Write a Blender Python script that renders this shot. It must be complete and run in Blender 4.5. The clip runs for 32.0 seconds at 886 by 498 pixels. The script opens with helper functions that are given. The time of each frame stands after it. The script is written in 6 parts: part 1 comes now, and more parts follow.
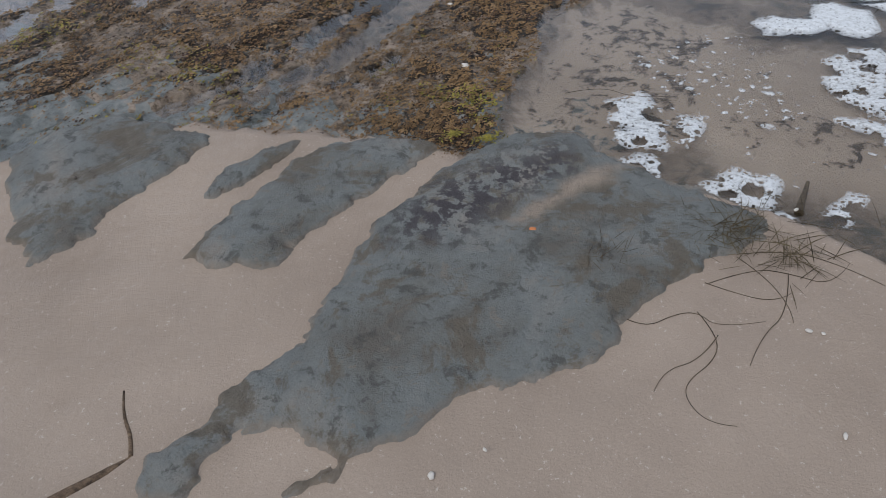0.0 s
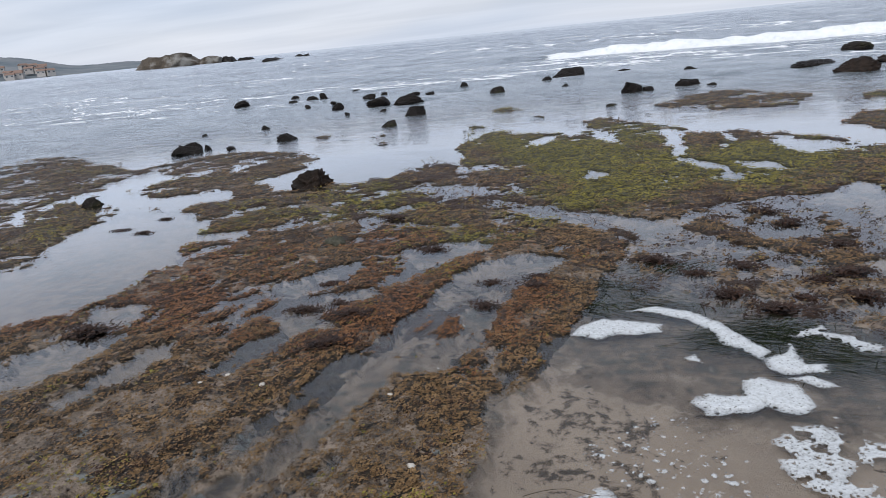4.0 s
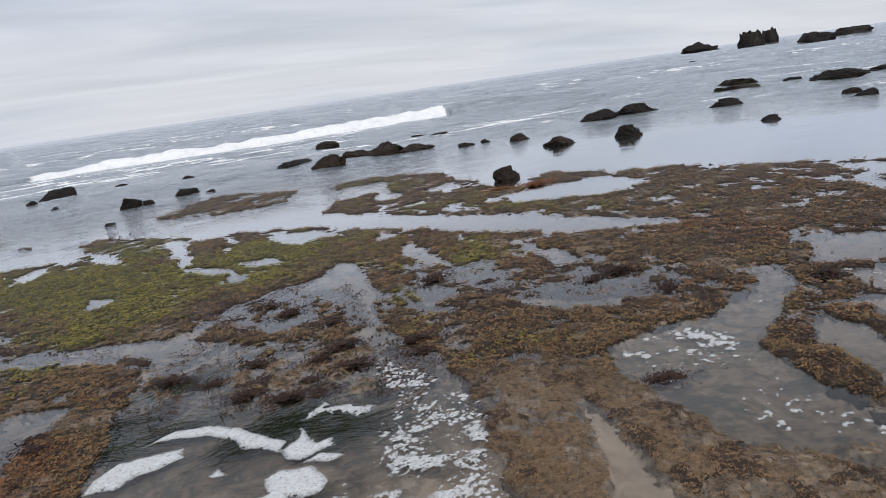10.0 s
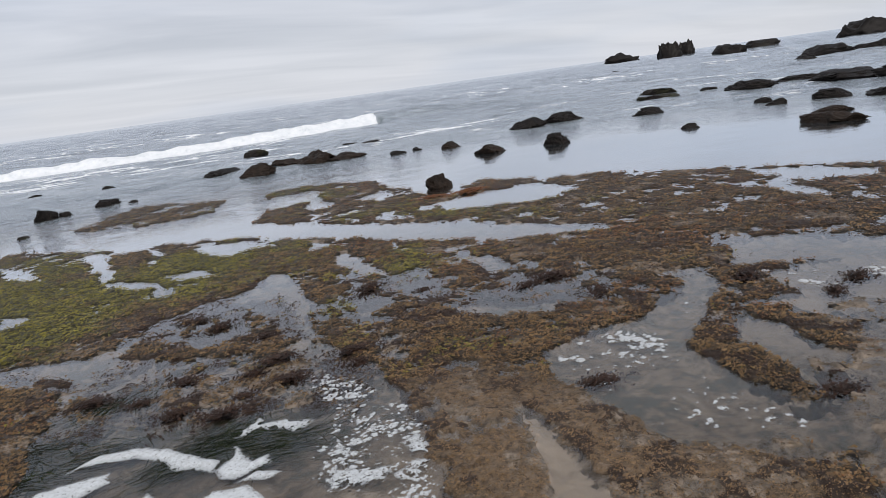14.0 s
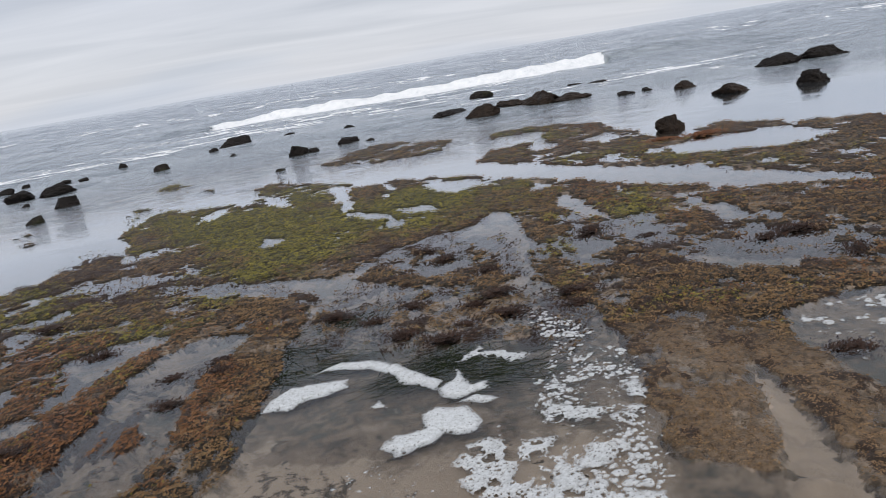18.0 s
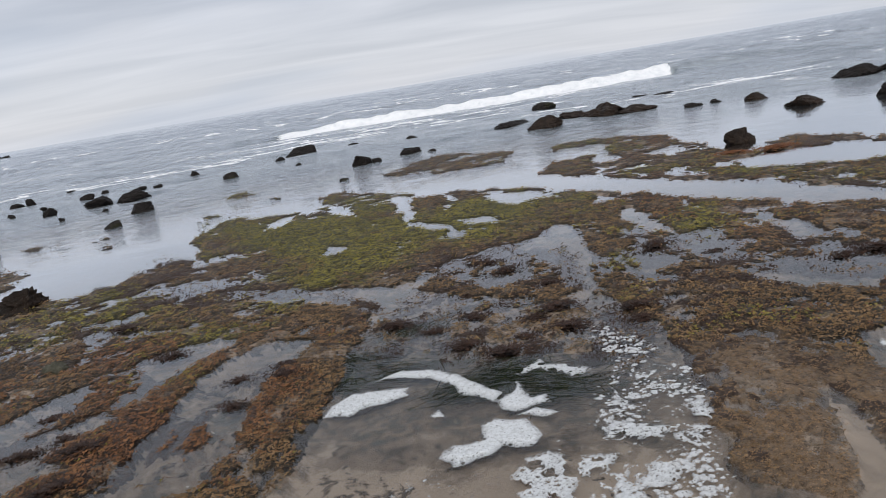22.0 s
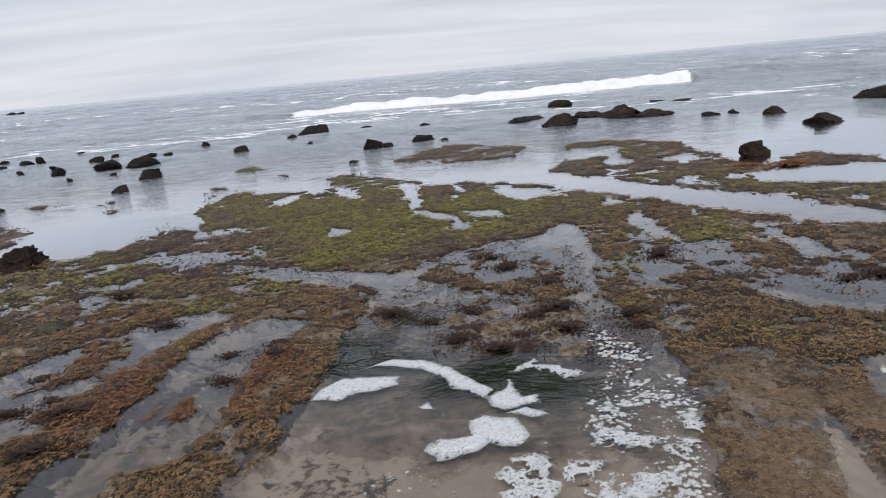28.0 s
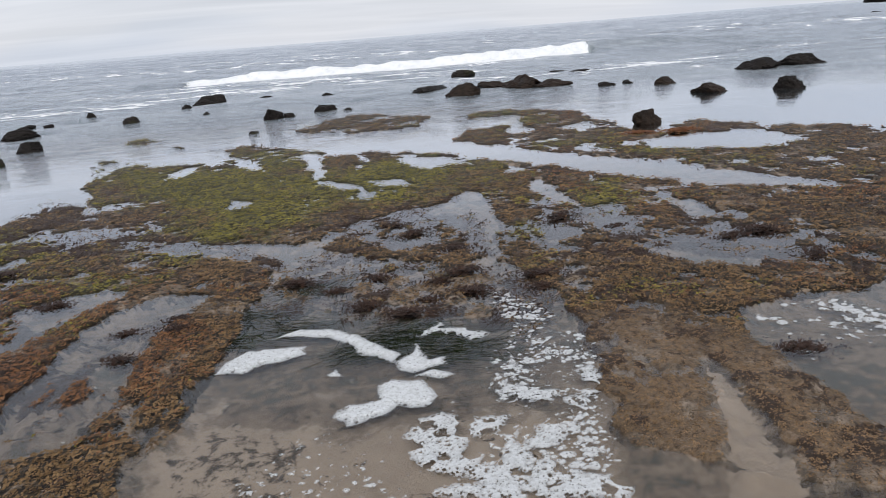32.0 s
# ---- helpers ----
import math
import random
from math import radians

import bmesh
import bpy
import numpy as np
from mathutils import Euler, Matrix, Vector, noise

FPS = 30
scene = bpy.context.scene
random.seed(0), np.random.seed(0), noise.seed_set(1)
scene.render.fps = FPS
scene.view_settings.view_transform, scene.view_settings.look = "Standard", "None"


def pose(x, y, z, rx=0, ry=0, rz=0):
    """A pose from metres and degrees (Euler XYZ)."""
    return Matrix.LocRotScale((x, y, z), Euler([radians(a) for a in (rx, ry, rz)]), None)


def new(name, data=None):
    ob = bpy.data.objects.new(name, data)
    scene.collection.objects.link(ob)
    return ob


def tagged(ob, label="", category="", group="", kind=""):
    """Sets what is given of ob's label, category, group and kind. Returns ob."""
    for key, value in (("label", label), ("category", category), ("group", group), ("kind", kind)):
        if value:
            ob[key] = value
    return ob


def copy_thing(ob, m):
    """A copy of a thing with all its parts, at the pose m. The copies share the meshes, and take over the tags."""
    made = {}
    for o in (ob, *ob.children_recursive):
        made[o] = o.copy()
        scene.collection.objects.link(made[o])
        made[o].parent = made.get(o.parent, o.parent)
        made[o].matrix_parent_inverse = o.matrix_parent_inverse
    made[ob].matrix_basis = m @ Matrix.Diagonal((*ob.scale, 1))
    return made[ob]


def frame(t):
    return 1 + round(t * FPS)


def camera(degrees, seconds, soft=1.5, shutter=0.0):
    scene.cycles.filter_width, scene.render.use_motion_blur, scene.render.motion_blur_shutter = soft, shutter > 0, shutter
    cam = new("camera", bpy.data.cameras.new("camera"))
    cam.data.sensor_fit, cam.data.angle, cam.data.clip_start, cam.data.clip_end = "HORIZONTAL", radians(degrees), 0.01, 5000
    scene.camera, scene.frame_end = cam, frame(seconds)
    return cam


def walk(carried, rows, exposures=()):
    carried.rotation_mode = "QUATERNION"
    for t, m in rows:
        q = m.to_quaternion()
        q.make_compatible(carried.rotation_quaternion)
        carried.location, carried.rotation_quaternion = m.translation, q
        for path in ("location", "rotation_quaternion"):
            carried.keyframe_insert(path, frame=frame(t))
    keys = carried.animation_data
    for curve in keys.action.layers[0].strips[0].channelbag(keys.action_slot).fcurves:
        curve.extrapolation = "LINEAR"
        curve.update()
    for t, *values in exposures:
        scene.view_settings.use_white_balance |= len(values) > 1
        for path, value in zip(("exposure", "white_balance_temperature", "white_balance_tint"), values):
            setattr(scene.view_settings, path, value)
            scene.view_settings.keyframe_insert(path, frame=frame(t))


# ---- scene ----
import functools
import itertools

cam = camera(66.1, 32.0, soft=0.7)
# seconds, x, y, z of the eye in metres, yaw, pitch and roll in degrees
ROWS = [
    (0.0, 0.067, -0.180, 1.322, 19.01, -44.40, 5.53),
    (0.5, -0.017, -0.055, 1.299, 26.02, -47.84, 4.59),
    (1.0, -0.135, 0.036, 1.303, 21.71, -44.73, 2.22),
    (1.5, -0.128, 0.064, 1.339, 21.37, -41.18, 4.71),
    (2.0, -0.101, 0.063, 1.377, 18.97, -33.89, 5.96),
    (2.5, -0.073, 0.056, 1.404, 16.06, -29.63, 6.21),
    (3.0, -0.062, 0.055, 1.422, 14.04, -24.13, 5.63),
    (3.5, -0.057, 0.044, 1.432, 13.39, -19.75, 5.32),
    (5.5, 0.000, 0.000, 1.481, 4.09, -15.35, 5.75),
    (6.0, 0.009, -0.024, 1.489, 0.11, -14.95, 5.43),
    (6.5, 0.011, -0.020, 1.494, -1.87, -14.85, 5.56),
    (7.0, 0.003, -0.015, 1.496, 1.40, -15.81, 7.35),
    (7.5, 0.052, 0.003, 1.491, -3.17, -14.29, 7.99),
    (8.0, 0.124, -0.002, 1.485, -13.40, -14.93, 8.37),
    (8.5, 0.137, 0.004, 1.487, -19.17, -14.45, 7.33),
    (9.0, 0.163, 0.001, 1.488, -22.93, -13.90, 7.55),
    (9.5, 0.161, -0.015, 1.495, -24.94, -13.63, 8.08),
    (10.0, 0.166, -0.035, 1.505, -27.36, -13.54, 7.94),
    (10.5, 0.170, -0.041, 1.501, -28.89, -13.88, 8.31),
    (11.0, 0.191, -0.046, 1.498, -31.70, -13.25, 8.05),
    (11.5, 0.195, -0.056, 1.500, -34.76, -13.58, 7.62),
    (12.0, 0.205, -0.064, 1.503, -38.95, -13.57, 7.34),
    (12.5, 0.198, -0.058, 1.504, -41.84, -13.67, 6.86),
    (13.0, 0.194, -0.045, 1.501, -42.07, -14.40, 6.75),
    (13.5, 0.164, -0.030, 1.516, -38.84, -15.05, 6.87),
    (14.0, 0.158, -0.020, 1.514, -33.13, -13.69, 7.60),
    (14.5, 0.170, 0.002, 1.507, -29.66, -13.45, 8.07),
    (15.0, 0.167, 0.012, 1.501, -26.80, -13.41, 8.55),
    (15.5, 0.157, 0.017, 1.500, -24.32, -13.66, 8.86),
    (17.5, 0.122, 0.004, 1.483, -16.64, -15.17, 8.93),
    (18.0, 0.120, 0.006, 1.484, -14.72, -15.70, 9.12),
    (18.5, 0.110, 0.004, 1.485, -12.91, -15.60, 9.08),
    (19.0, 0.102, -0.002, 1.488, -11.44, -15.09, 9.19),
    (19.5, 0.089, -0.011, 1.499, -9.56, -14.86, 9.56),
    (20.0, 0.093, -0.007, 1.498, -7.63, -14.46, 9.73),
    (20.5, 0.099, -0.005, 1.496, -8.65, -13.96, 9.45),
    (21.0, 0.101, -0.003, 1.494, -9.23, -13.66, 9.00),
    (21.5, 0.103, -0.005, 1.496, -9.49, -13.79, 9.04),
    (22.0, 0.098, -0.008, 1.495, -9.60, -14.00, 9.19),
    (22.5, 0.101, -0.013, 1.497, -9.81, -14.02, 9.23),
    (23.0, 0.099, -0.012, 1.499, -10.18, -13.77, 8.90),
    (23.5, 0.100, -0.007, 1.492, -10.56, -13.97, 8.53),
    (24.0, 0.096, -0.011, 1.495, -9.16, -14.58, 9.00),
    (24.5, 0.067, -0.017, 1.497, -6.02, -14.76, 9.37),
    (25.0, 0.055, -0.015, 1.497, -1.71, -14.89, 9.91),
    (25.5, 0.055, -0.007, 1.487, 1.16, -15.09, 9.97),
    (27.5, 0.095, 0.029, 1.486, -3.70, -14.34, 8.52),
    (28.0, 0.121, 0.034, 1.487, -8.07, -14.68, 4.95),
    (28.5, 0.143, 0.036, 1.480, -15.64, -15.68, 3.11),
    (29.0, 0.145, 0.026, 1.485, -20.16, -15.75, 3.19),
    (29.5, 0.148, 0.023, 1.483, -20.17, -16.26, 3.49),
    (30.0, 0.139, 0.004, 1.474, -19.84, -16.72, 3.80),
    (30.5, 0.142, -0.002, 1.473, -19.48, -17.27, 3.66),
    (31.0, 0.135, 0.001, 1.475, -18.24, -17.77, 3.87),
    (31.5, 0.139, 0.003, 1.468, -16.54, -17.53, 4.18),
    (32.0, 0.133, 0.011, 1.463, -15.93, -17.67, 4.30),
]
walk(cam, [(t, pose(x, y, z, 90 + pitch, roll, yaw)) for t, x, y, z, yaw, pitch, roll in ROWS],
     exposures=[(0.0, -0.02, 6180, 10), (1.0, 0.02, 6180, 10), (2.0, 0.21, 6250, 10), (3.0, 0.17, 6200, 10), (3.5, 0.02, 6250, 10), (5.5, 0.0, 6400, 10), (8.0, -0.06, 6620, 10), (25.0, -0.1, 6620, 10), (28.0, 0.0, 6620, 10), (32.0, 0.02, 6620, 10)])

# ---- sky: bright overcast with soft cloud layers ----
world = bpy.data.worlds.new("overcast_sky")
scene.world = world
world.use_nodes = True
wn, wl = world.node_tree.nodes, world.node_tree.links
wn.clear()


def wnode(kind, **values):
    n = wn.new(kind)
    for k, v in values.items():
        n.inputs[k].default_value = v
    return n


w_out, w_bg = wn.new("ShaderNodeOutputWorld"), wn.new("ShaderNodeBackground")
w_sky = wn.new("ShaderNodeTexSky")
w_sky.sky_type, w_sky.sun_disc = "NISHITA", False
w_sky.sun_elevation, w_sky.sun_rotation = radians(42), radians(-60)
w_geo = wn.new("ShaderNodeTexCoord")
w_sep = wn.new("ShaderNodeSeparateXYZ")
wl.new(w_geo.outputs["Generated"], w_sep.inputs[0])
w_z = wn.new("ShaderNodeMath")
w_z.operation = "MAXIMUM"
w_z.inputs[1].default_value = 0.0
wl.new(w_sep.outputs["Z"], w_z.inputs[0])
w_h = wn.new("ShaderNodeMath")
w_h.operation = "ADD"
w_h.inputs[1].default_value = 0.10
wl.new(w_z.outputs[0], w_h.inputs[0])
w_div = wn.new("ShaderNodeVectorMath")
w_div.operation = "DIVIDE"
w_cmb = wn.new("ShaderNodeCombineXYZ")
for k in range(3):
    wl.new(w_h.outputs[0], w_cmb.inputs[k])
wl.new(w_geo.outputs["Generated"], w_div.inputs[0])
wl.new(w_cmb.outputs[0], w_div.inputs[1])
w_map = wn.new("ShaderNodeMapping")
w_map.inputs["Scale"].default_value = (0.55, 1.5, 0.0)
w_map.inputs["Rotation"].default_value = (0, 0, radians(22))
w_map.inputs["Location"].default_value = (0.3, 1.7, 0)
wl.new(w_div.outputs[0], w_map.inputs[0])
w_noise = wnode("ShaderNodeTexNoise", Scale=0.8, Detail=5.0, Roughness=0.5, Distortion=0.4)
wl.new(w_map.outputs[0], w_noise.inputs["Vector"])
w_ramp = wn.new("ShaderNodeValToRGB")
w_ramp.color_ramp.elements[0].position, w_ramp.color_ramp.elements[0].color = 0.33, (0.45, 0.50, 0.60, 1)
w_ramp.color_ramp.elements[1].position, w_ramp.color_ramp.elements[1].color = 0.66, (0.73, 0.77, 0.87, 1)
wl.new(w_noise.outputs["Fac"], w_ramp.inputs["Fac"])
# paler towards the horizon
w_low = wn.new("ShaderNodeMapRange")
w_low.inputs["From Min"].default_value, w_low.inputs["From Max"].default_value = 0.0, 0.22
w_low.inputs["To Min"].default_value, w_low.inputs["To Max"].default_value = 0.75, 0.0
wl.new(w_z.outputs[0], w_low.inputs["Value"])
w_noise2 = wnode("ShaderNodeTexNoise", Scale=1.3, Detail=3.0)
w_map2 = wn.new("ShaderNodeMapping")
w_map2.inputs["Scale"].default_value = (1.0, 1.0, 6.0)
wl.new(w_geo.outputs["Generated"], w_map2.inputs[0])
wl.new(w_map2.outputs[0], w_noise2.inputs["Vector"])
w_hor = wn.new("ShaderNodeValToRGB")
w_hor.color_ramp.elements[0].position, w_hor.color_ramp.elements[0].color = 0.40, (0.57, 0.67, 0.84, 1)
w_hor.color_ramp.elements[1].position, w_hor.color_ramp.elements[1].color = 0.58, (0.80, 0.83, 0.90, 1)
wl.new(w_noise2.outputs["Fac"], w_hor.inputs["Fac"])
w_mix = wn.new("ShaderNodeMixRGB")
wl.new(w_low.outputs[0], w_mix.inputs["Fac"])
wl.new(w_ramp.outputs[0], w_mix.inputs[1])
wl.new(w_hor.outputs[0], w_mix.inputs[2])
w_dim = wn.new("ShaderNodeMixRGB")
w_dim.blend_type = "MULTIPLY"
w_dim.inputs["Fac"].default_value = 1.0
w_dim.inputs[2].default_value = (0.10, 0.10, 0.10, 1)
wl.new(w_sky.outputs[0], w_dim.inputs[1])
w_all = wn.new("ShaderNodeMixRGB")
w_all.inputs["Fac"].default_value = 0.92
wl.new(w_dim.outputs[0], w_all.inputs[1])
wl.new(w_mix.outputs[0], w_all.inputs[2])
wl.new(w_all.outputs[0], w_bg.inputs["Color"])
w_bg.inputs["Strength"].default_value = 1.0
wl.new(w_bg.outputs[0], w_out.inputs["Surface"])

sun_data = bpy.data.lights.new("sun", "SUN")
sun_data.energy, sun_data.angle, sun_data.color = 1.9, radians(32), (1.0, 0.96, 0.90)
sun = new("sun", sun_data)
sun.matrix_world = pose(0, 0, 30, 40, 0, -20)


# ---- materials ----
def material(name):
    m = bpy.data.materials.new(name)
    m.use_nodes = True
    m.node_tree.nodes.clear()
    return m, m.node_tree.nodes, m.node_tree.links


def ramp(nodes, links, source, stops):
    r = nodes.new("ShaderNodeValToRGB")
    while len(r.color_ramp.elements) < len(stops):
        r.color_ramp.elements.new(0.5)
    for e, (p, c) in zip(r.color_ramp.elements, stops):
        e.position, e.color = p, (*c, 1)
    links.new(source, r.inputs["Fac"])
    return r.outputs[0]


def noise_of(nodes, links, vector, scale, detail=4.0, rough=0.55, distort=0.0):
    n = nodes.new("ShaderNodeTexNoise")
    n.inputs["Scale"].default_value, n.inputs["Detail"].default_value = scale, detail
    n.inputs["Roughness"].default_value, n.inputs["Distortion"].default_value = rough, distort
    links.new(vector, n.inputs["Vector"])
    return n.outputs["Fac"]


def mixed(nodes, links, fac, a, b, blend="MIX"):
    m = nodes.new("ShaderNodeMixRGB")
    m.blend_type = blend
    for i, v in ((0, fac), (1, a), (2, b)):
        if isinstance(v, (int, float)):
            m.inputs[i].default_value = v
        elif isinstance(v, tuple):
            m.inputs[i].default_value = (*v, 1)
        else:
            links.new(v, m.inputs[i])
    return m.outputs[0]


def maths(nodes, links, op, a, b=0.0):
    m = nodes.new("ShaderNodeMath")
    m.operation = op
    m.use_clamp = op in ("MULTIPLY", "ADD")
    for i, v in ((0, a), (1, b)):
        if isinstance(v, (int, float)):
            m.inputs[i].default_value = v
        else:
            links.new(v, m.inputs[i])
    return m.outputs[0]


def attribute(nodes, name):
    a = nodes.new("ShaderNodeAttribute")
    a.attribute_name = name
    return a.outputs["Fac"]


def place(nodes, object_space=False):
    if object_space:
        return nodes.new("ShaderNodeTexCoord").outputs["Object"]
    return nodes.new("ShaderNodeNewGeometry").outputs["Position"]


def surface(nodes, links, colour, rough, height=None, bump=0.3, distance=0.01, specular=0.5):
    b, out = nodes.new("ShaderNodeBsdfPrincipled"), nodes.new("ShaderNodeOutputMaterial")
    if isinstance(colour, tuple):
        b.inputs["Base Color"].default_value = (*colour, 1)
    else:
        links.new(colour, b.inputs["Base Color"])
    if isinstance(rough, float):
        b.inputs["Roughness"].default_value = rough
    else:
        links.new(rough, b.inputs["Roughness"])
    b.inputs["Specular IOR Level"].default_value = specular
    if height is not None:
        k = nodes.new("ShaderNodeBump")
        k.inputs["Strength"].default_value, k.inputs["Distance"].default_value = bump, distance
        links.new(height, k.inputs["Height"])
        links.new(k.outputs[0], b.inputs["Normal"])
    links.new(b.outputs[0], out.inputs["Surface"])
    return b


def crisp(nodes, links, amount, grain, spread=1.0, soft=0.06):
    """A mask with a broken, crisp edge: a slow field cut by a grainy one."""
    out = amount
    for op, v in (("SUBTRACT", grain), ("ADD", 0.5)):
        m = nodes.new("ShaderNodeMath")
        m.operation = op
        links.new(out, m.inputs[0])
        if isinstance(v, float):
            m.inputs[1].default_value = v
        elif spread != 1.0:
            k = nodes.new("ShaderNodeMath")
            k.operation = "MULTIPLY_ADD"
            links.new(v, k.inputs[0])
            k.inputs[1].default_value, k.inputs[2].default_value = spread, 0.5 - 0.5 * spread
            links.new(k.outputs[0], m.inputs[1])
        else:
            links.new(v, m.inputs[1])
        out = m.outputs[0]
    return ramp(nodes, links, out, [(0.5 - soft, (0, 0, 0)), (0.5 + soft, (1, 1, 1))])


def ground_material():
    m, n, l = material("shore_ground")
    p = place(n)
    fine, mid, big = noise_of(n, l, p, 95, 6, 0.75), noise_of(n, l, p, 13, 9, 0.72, 0.3), noise_of(n, l, p, 1.6, 8, 0.65)
    turf, grain = noise_of(n, l, p, 34, 6, 0.8, 0.4), noise_of(n, l, p, 420, 2, 0.8)
    sand = ramp(n, l, big, [(0.35, (0.28, 0.222, 0.174)), (0.65, (0.38, 0.306, 0.243))])
    sand = mixed(n, l, ramp(n, l, grain, [(0.4, (0.36, 0.36, 0.36)), (0.6, (0, 0, 0))]), sand, (0.19, 0.14, 0.105))
    specks = ramp(n, l, noise_of(n, l, p, 110, 2, 0.6), [(0.66, (0, 0, 0)), (0.70, (1, 1, 1))])
    sand = mixed(n, l, maths(n, l, "MULTIPLY", specks, 0.35), sand, (0.66, 0.60, 0.52))
    # paler sand under the near pool makes up for daylight the water sheet takes
    silt_or_light_lift = ramp(n, l, big, [(0.35, (0.40, 0.318, 0.250)), (0.65, (0.53, 0.432, 0.348))])
    sand = mixed(n, l, attribute(n, "silt_or_light_lift"), sand, silt_or_light_lift)
    bed = ramp(n, l, mid, [(0.36, (0.07, 0.056, 0.043)), (0.43, (0.135, 0.104, 0.079)), (0.48, (0.20, 0.155, 0.118)), (0.56, (0.26, 0.205, 0.158)), (0.66, (0.35, 0.28, 0.22))])
    bed = mixed(n, l, crisp(n, l, maths(n, l, "SUBTRACT", big, 0.07), mid, 1.0, 0.08), bed, mixed(n, l, fine, (0.035, 0.036, 0.03), (0.16, 0.155, 0.13)))
    # weed colours of the ground go nearly black: shade between tufts, painted in
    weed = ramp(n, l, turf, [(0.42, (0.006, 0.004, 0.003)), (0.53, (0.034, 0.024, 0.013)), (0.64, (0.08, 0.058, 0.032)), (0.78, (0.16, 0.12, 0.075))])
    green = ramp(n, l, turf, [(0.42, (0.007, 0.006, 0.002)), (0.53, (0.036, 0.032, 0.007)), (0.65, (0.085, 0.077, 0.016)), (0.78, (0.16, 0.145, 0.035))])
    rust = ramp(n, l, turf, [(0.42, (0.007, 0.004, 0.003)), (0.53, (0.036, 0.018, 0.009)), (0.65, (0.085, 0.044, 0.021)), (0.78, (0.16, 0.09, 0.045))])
    rock = ramp(n, l, mid, [(0.38, (0.055, 0.042, 0.031)), (0.44, (0.13, 0.100, 0.073)), (0.50, (0.205, 0.158, 0.116)), (0.56, (0.265, 0.207, 0.155)), (0.64, (0.37, 0.295, 0.228))])
    rock = mixed(n, l, ramp(n, l, turf, [(0.55, (0, 0, 0)), (0.58, (0.9, 0.9, 0.9))]), rock, mixed(n, l, fine, (0.03, 0.020, 0.012), (0.13, 0.088, 0.05)))
    rock = mixed(n, l, ramp(n, l, fine, [(0.36, (0.8, 0.8, 0.8)), (0.44, (0, 0, 0))]), rock, (0.065, 0.050, 0.038))
    slate = ramp(n, l, mid, [(0.38, (0.10, 0.105, 0.095)), (0.48, (0.17, 0.182, 0.175)), (0.60, (0.24, 0.245, 0.23))])
    rock = mixed(n, l, crisp(n, l, attribute(n, "slate"), mid, 1.4), rock, slate)
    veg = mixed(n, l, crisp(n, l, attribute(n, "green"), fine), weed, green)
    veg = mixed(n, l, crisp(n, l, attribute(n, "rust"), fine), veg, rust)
    buff = ramp(n, l, turf, [(0.40, (0.058, 0.038, 0.023)), (0.50, (0.155, 0.106, 0.066)), (0.60, (0.24, 0.170, 0.112)), (0.74, (0.33, 0.245, 0.17))])
    veg = mixed(n, l, attribute(n, "tan"), veg, buff)
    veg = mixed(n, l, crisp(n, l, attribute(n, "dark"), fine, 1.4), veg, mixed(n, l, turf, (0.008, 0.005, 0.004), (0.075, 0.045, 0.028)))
    col = mixed(n, l, crisp(n, l, attribute(n, "sand"), mid, 1.6, 0.1), bed, sand)
    col = mixed(n, l, crisp(n, l, attribute(n, "rock"), mid, 1.6), col, rock)
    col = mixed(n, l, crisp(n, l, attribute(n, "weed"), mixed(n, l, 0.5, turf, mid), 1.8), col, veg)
    deep = attribute(n, "seabed")
    col = mixed(n, l, deep, col, (0.06, 0.07, 0.072))
    rough = ramp(n, l, mid, [(0.35, (0.35, 0.35, 0.35)), (0.65, (0.75, 0.75, 0.75))])
    hgt = mixed(n, l, 0.45, mixed(n, l, 0.5, fine, turf), mid)
    hgt = mixed(n, l, attribute(n, "beach"), hgt, mixed(n, l, 0.15, (0.5, 0.5, 0.5), fine))
    surface(n, l, col, rough, hgt, 0.9, 0.03, 0.3)
    return m


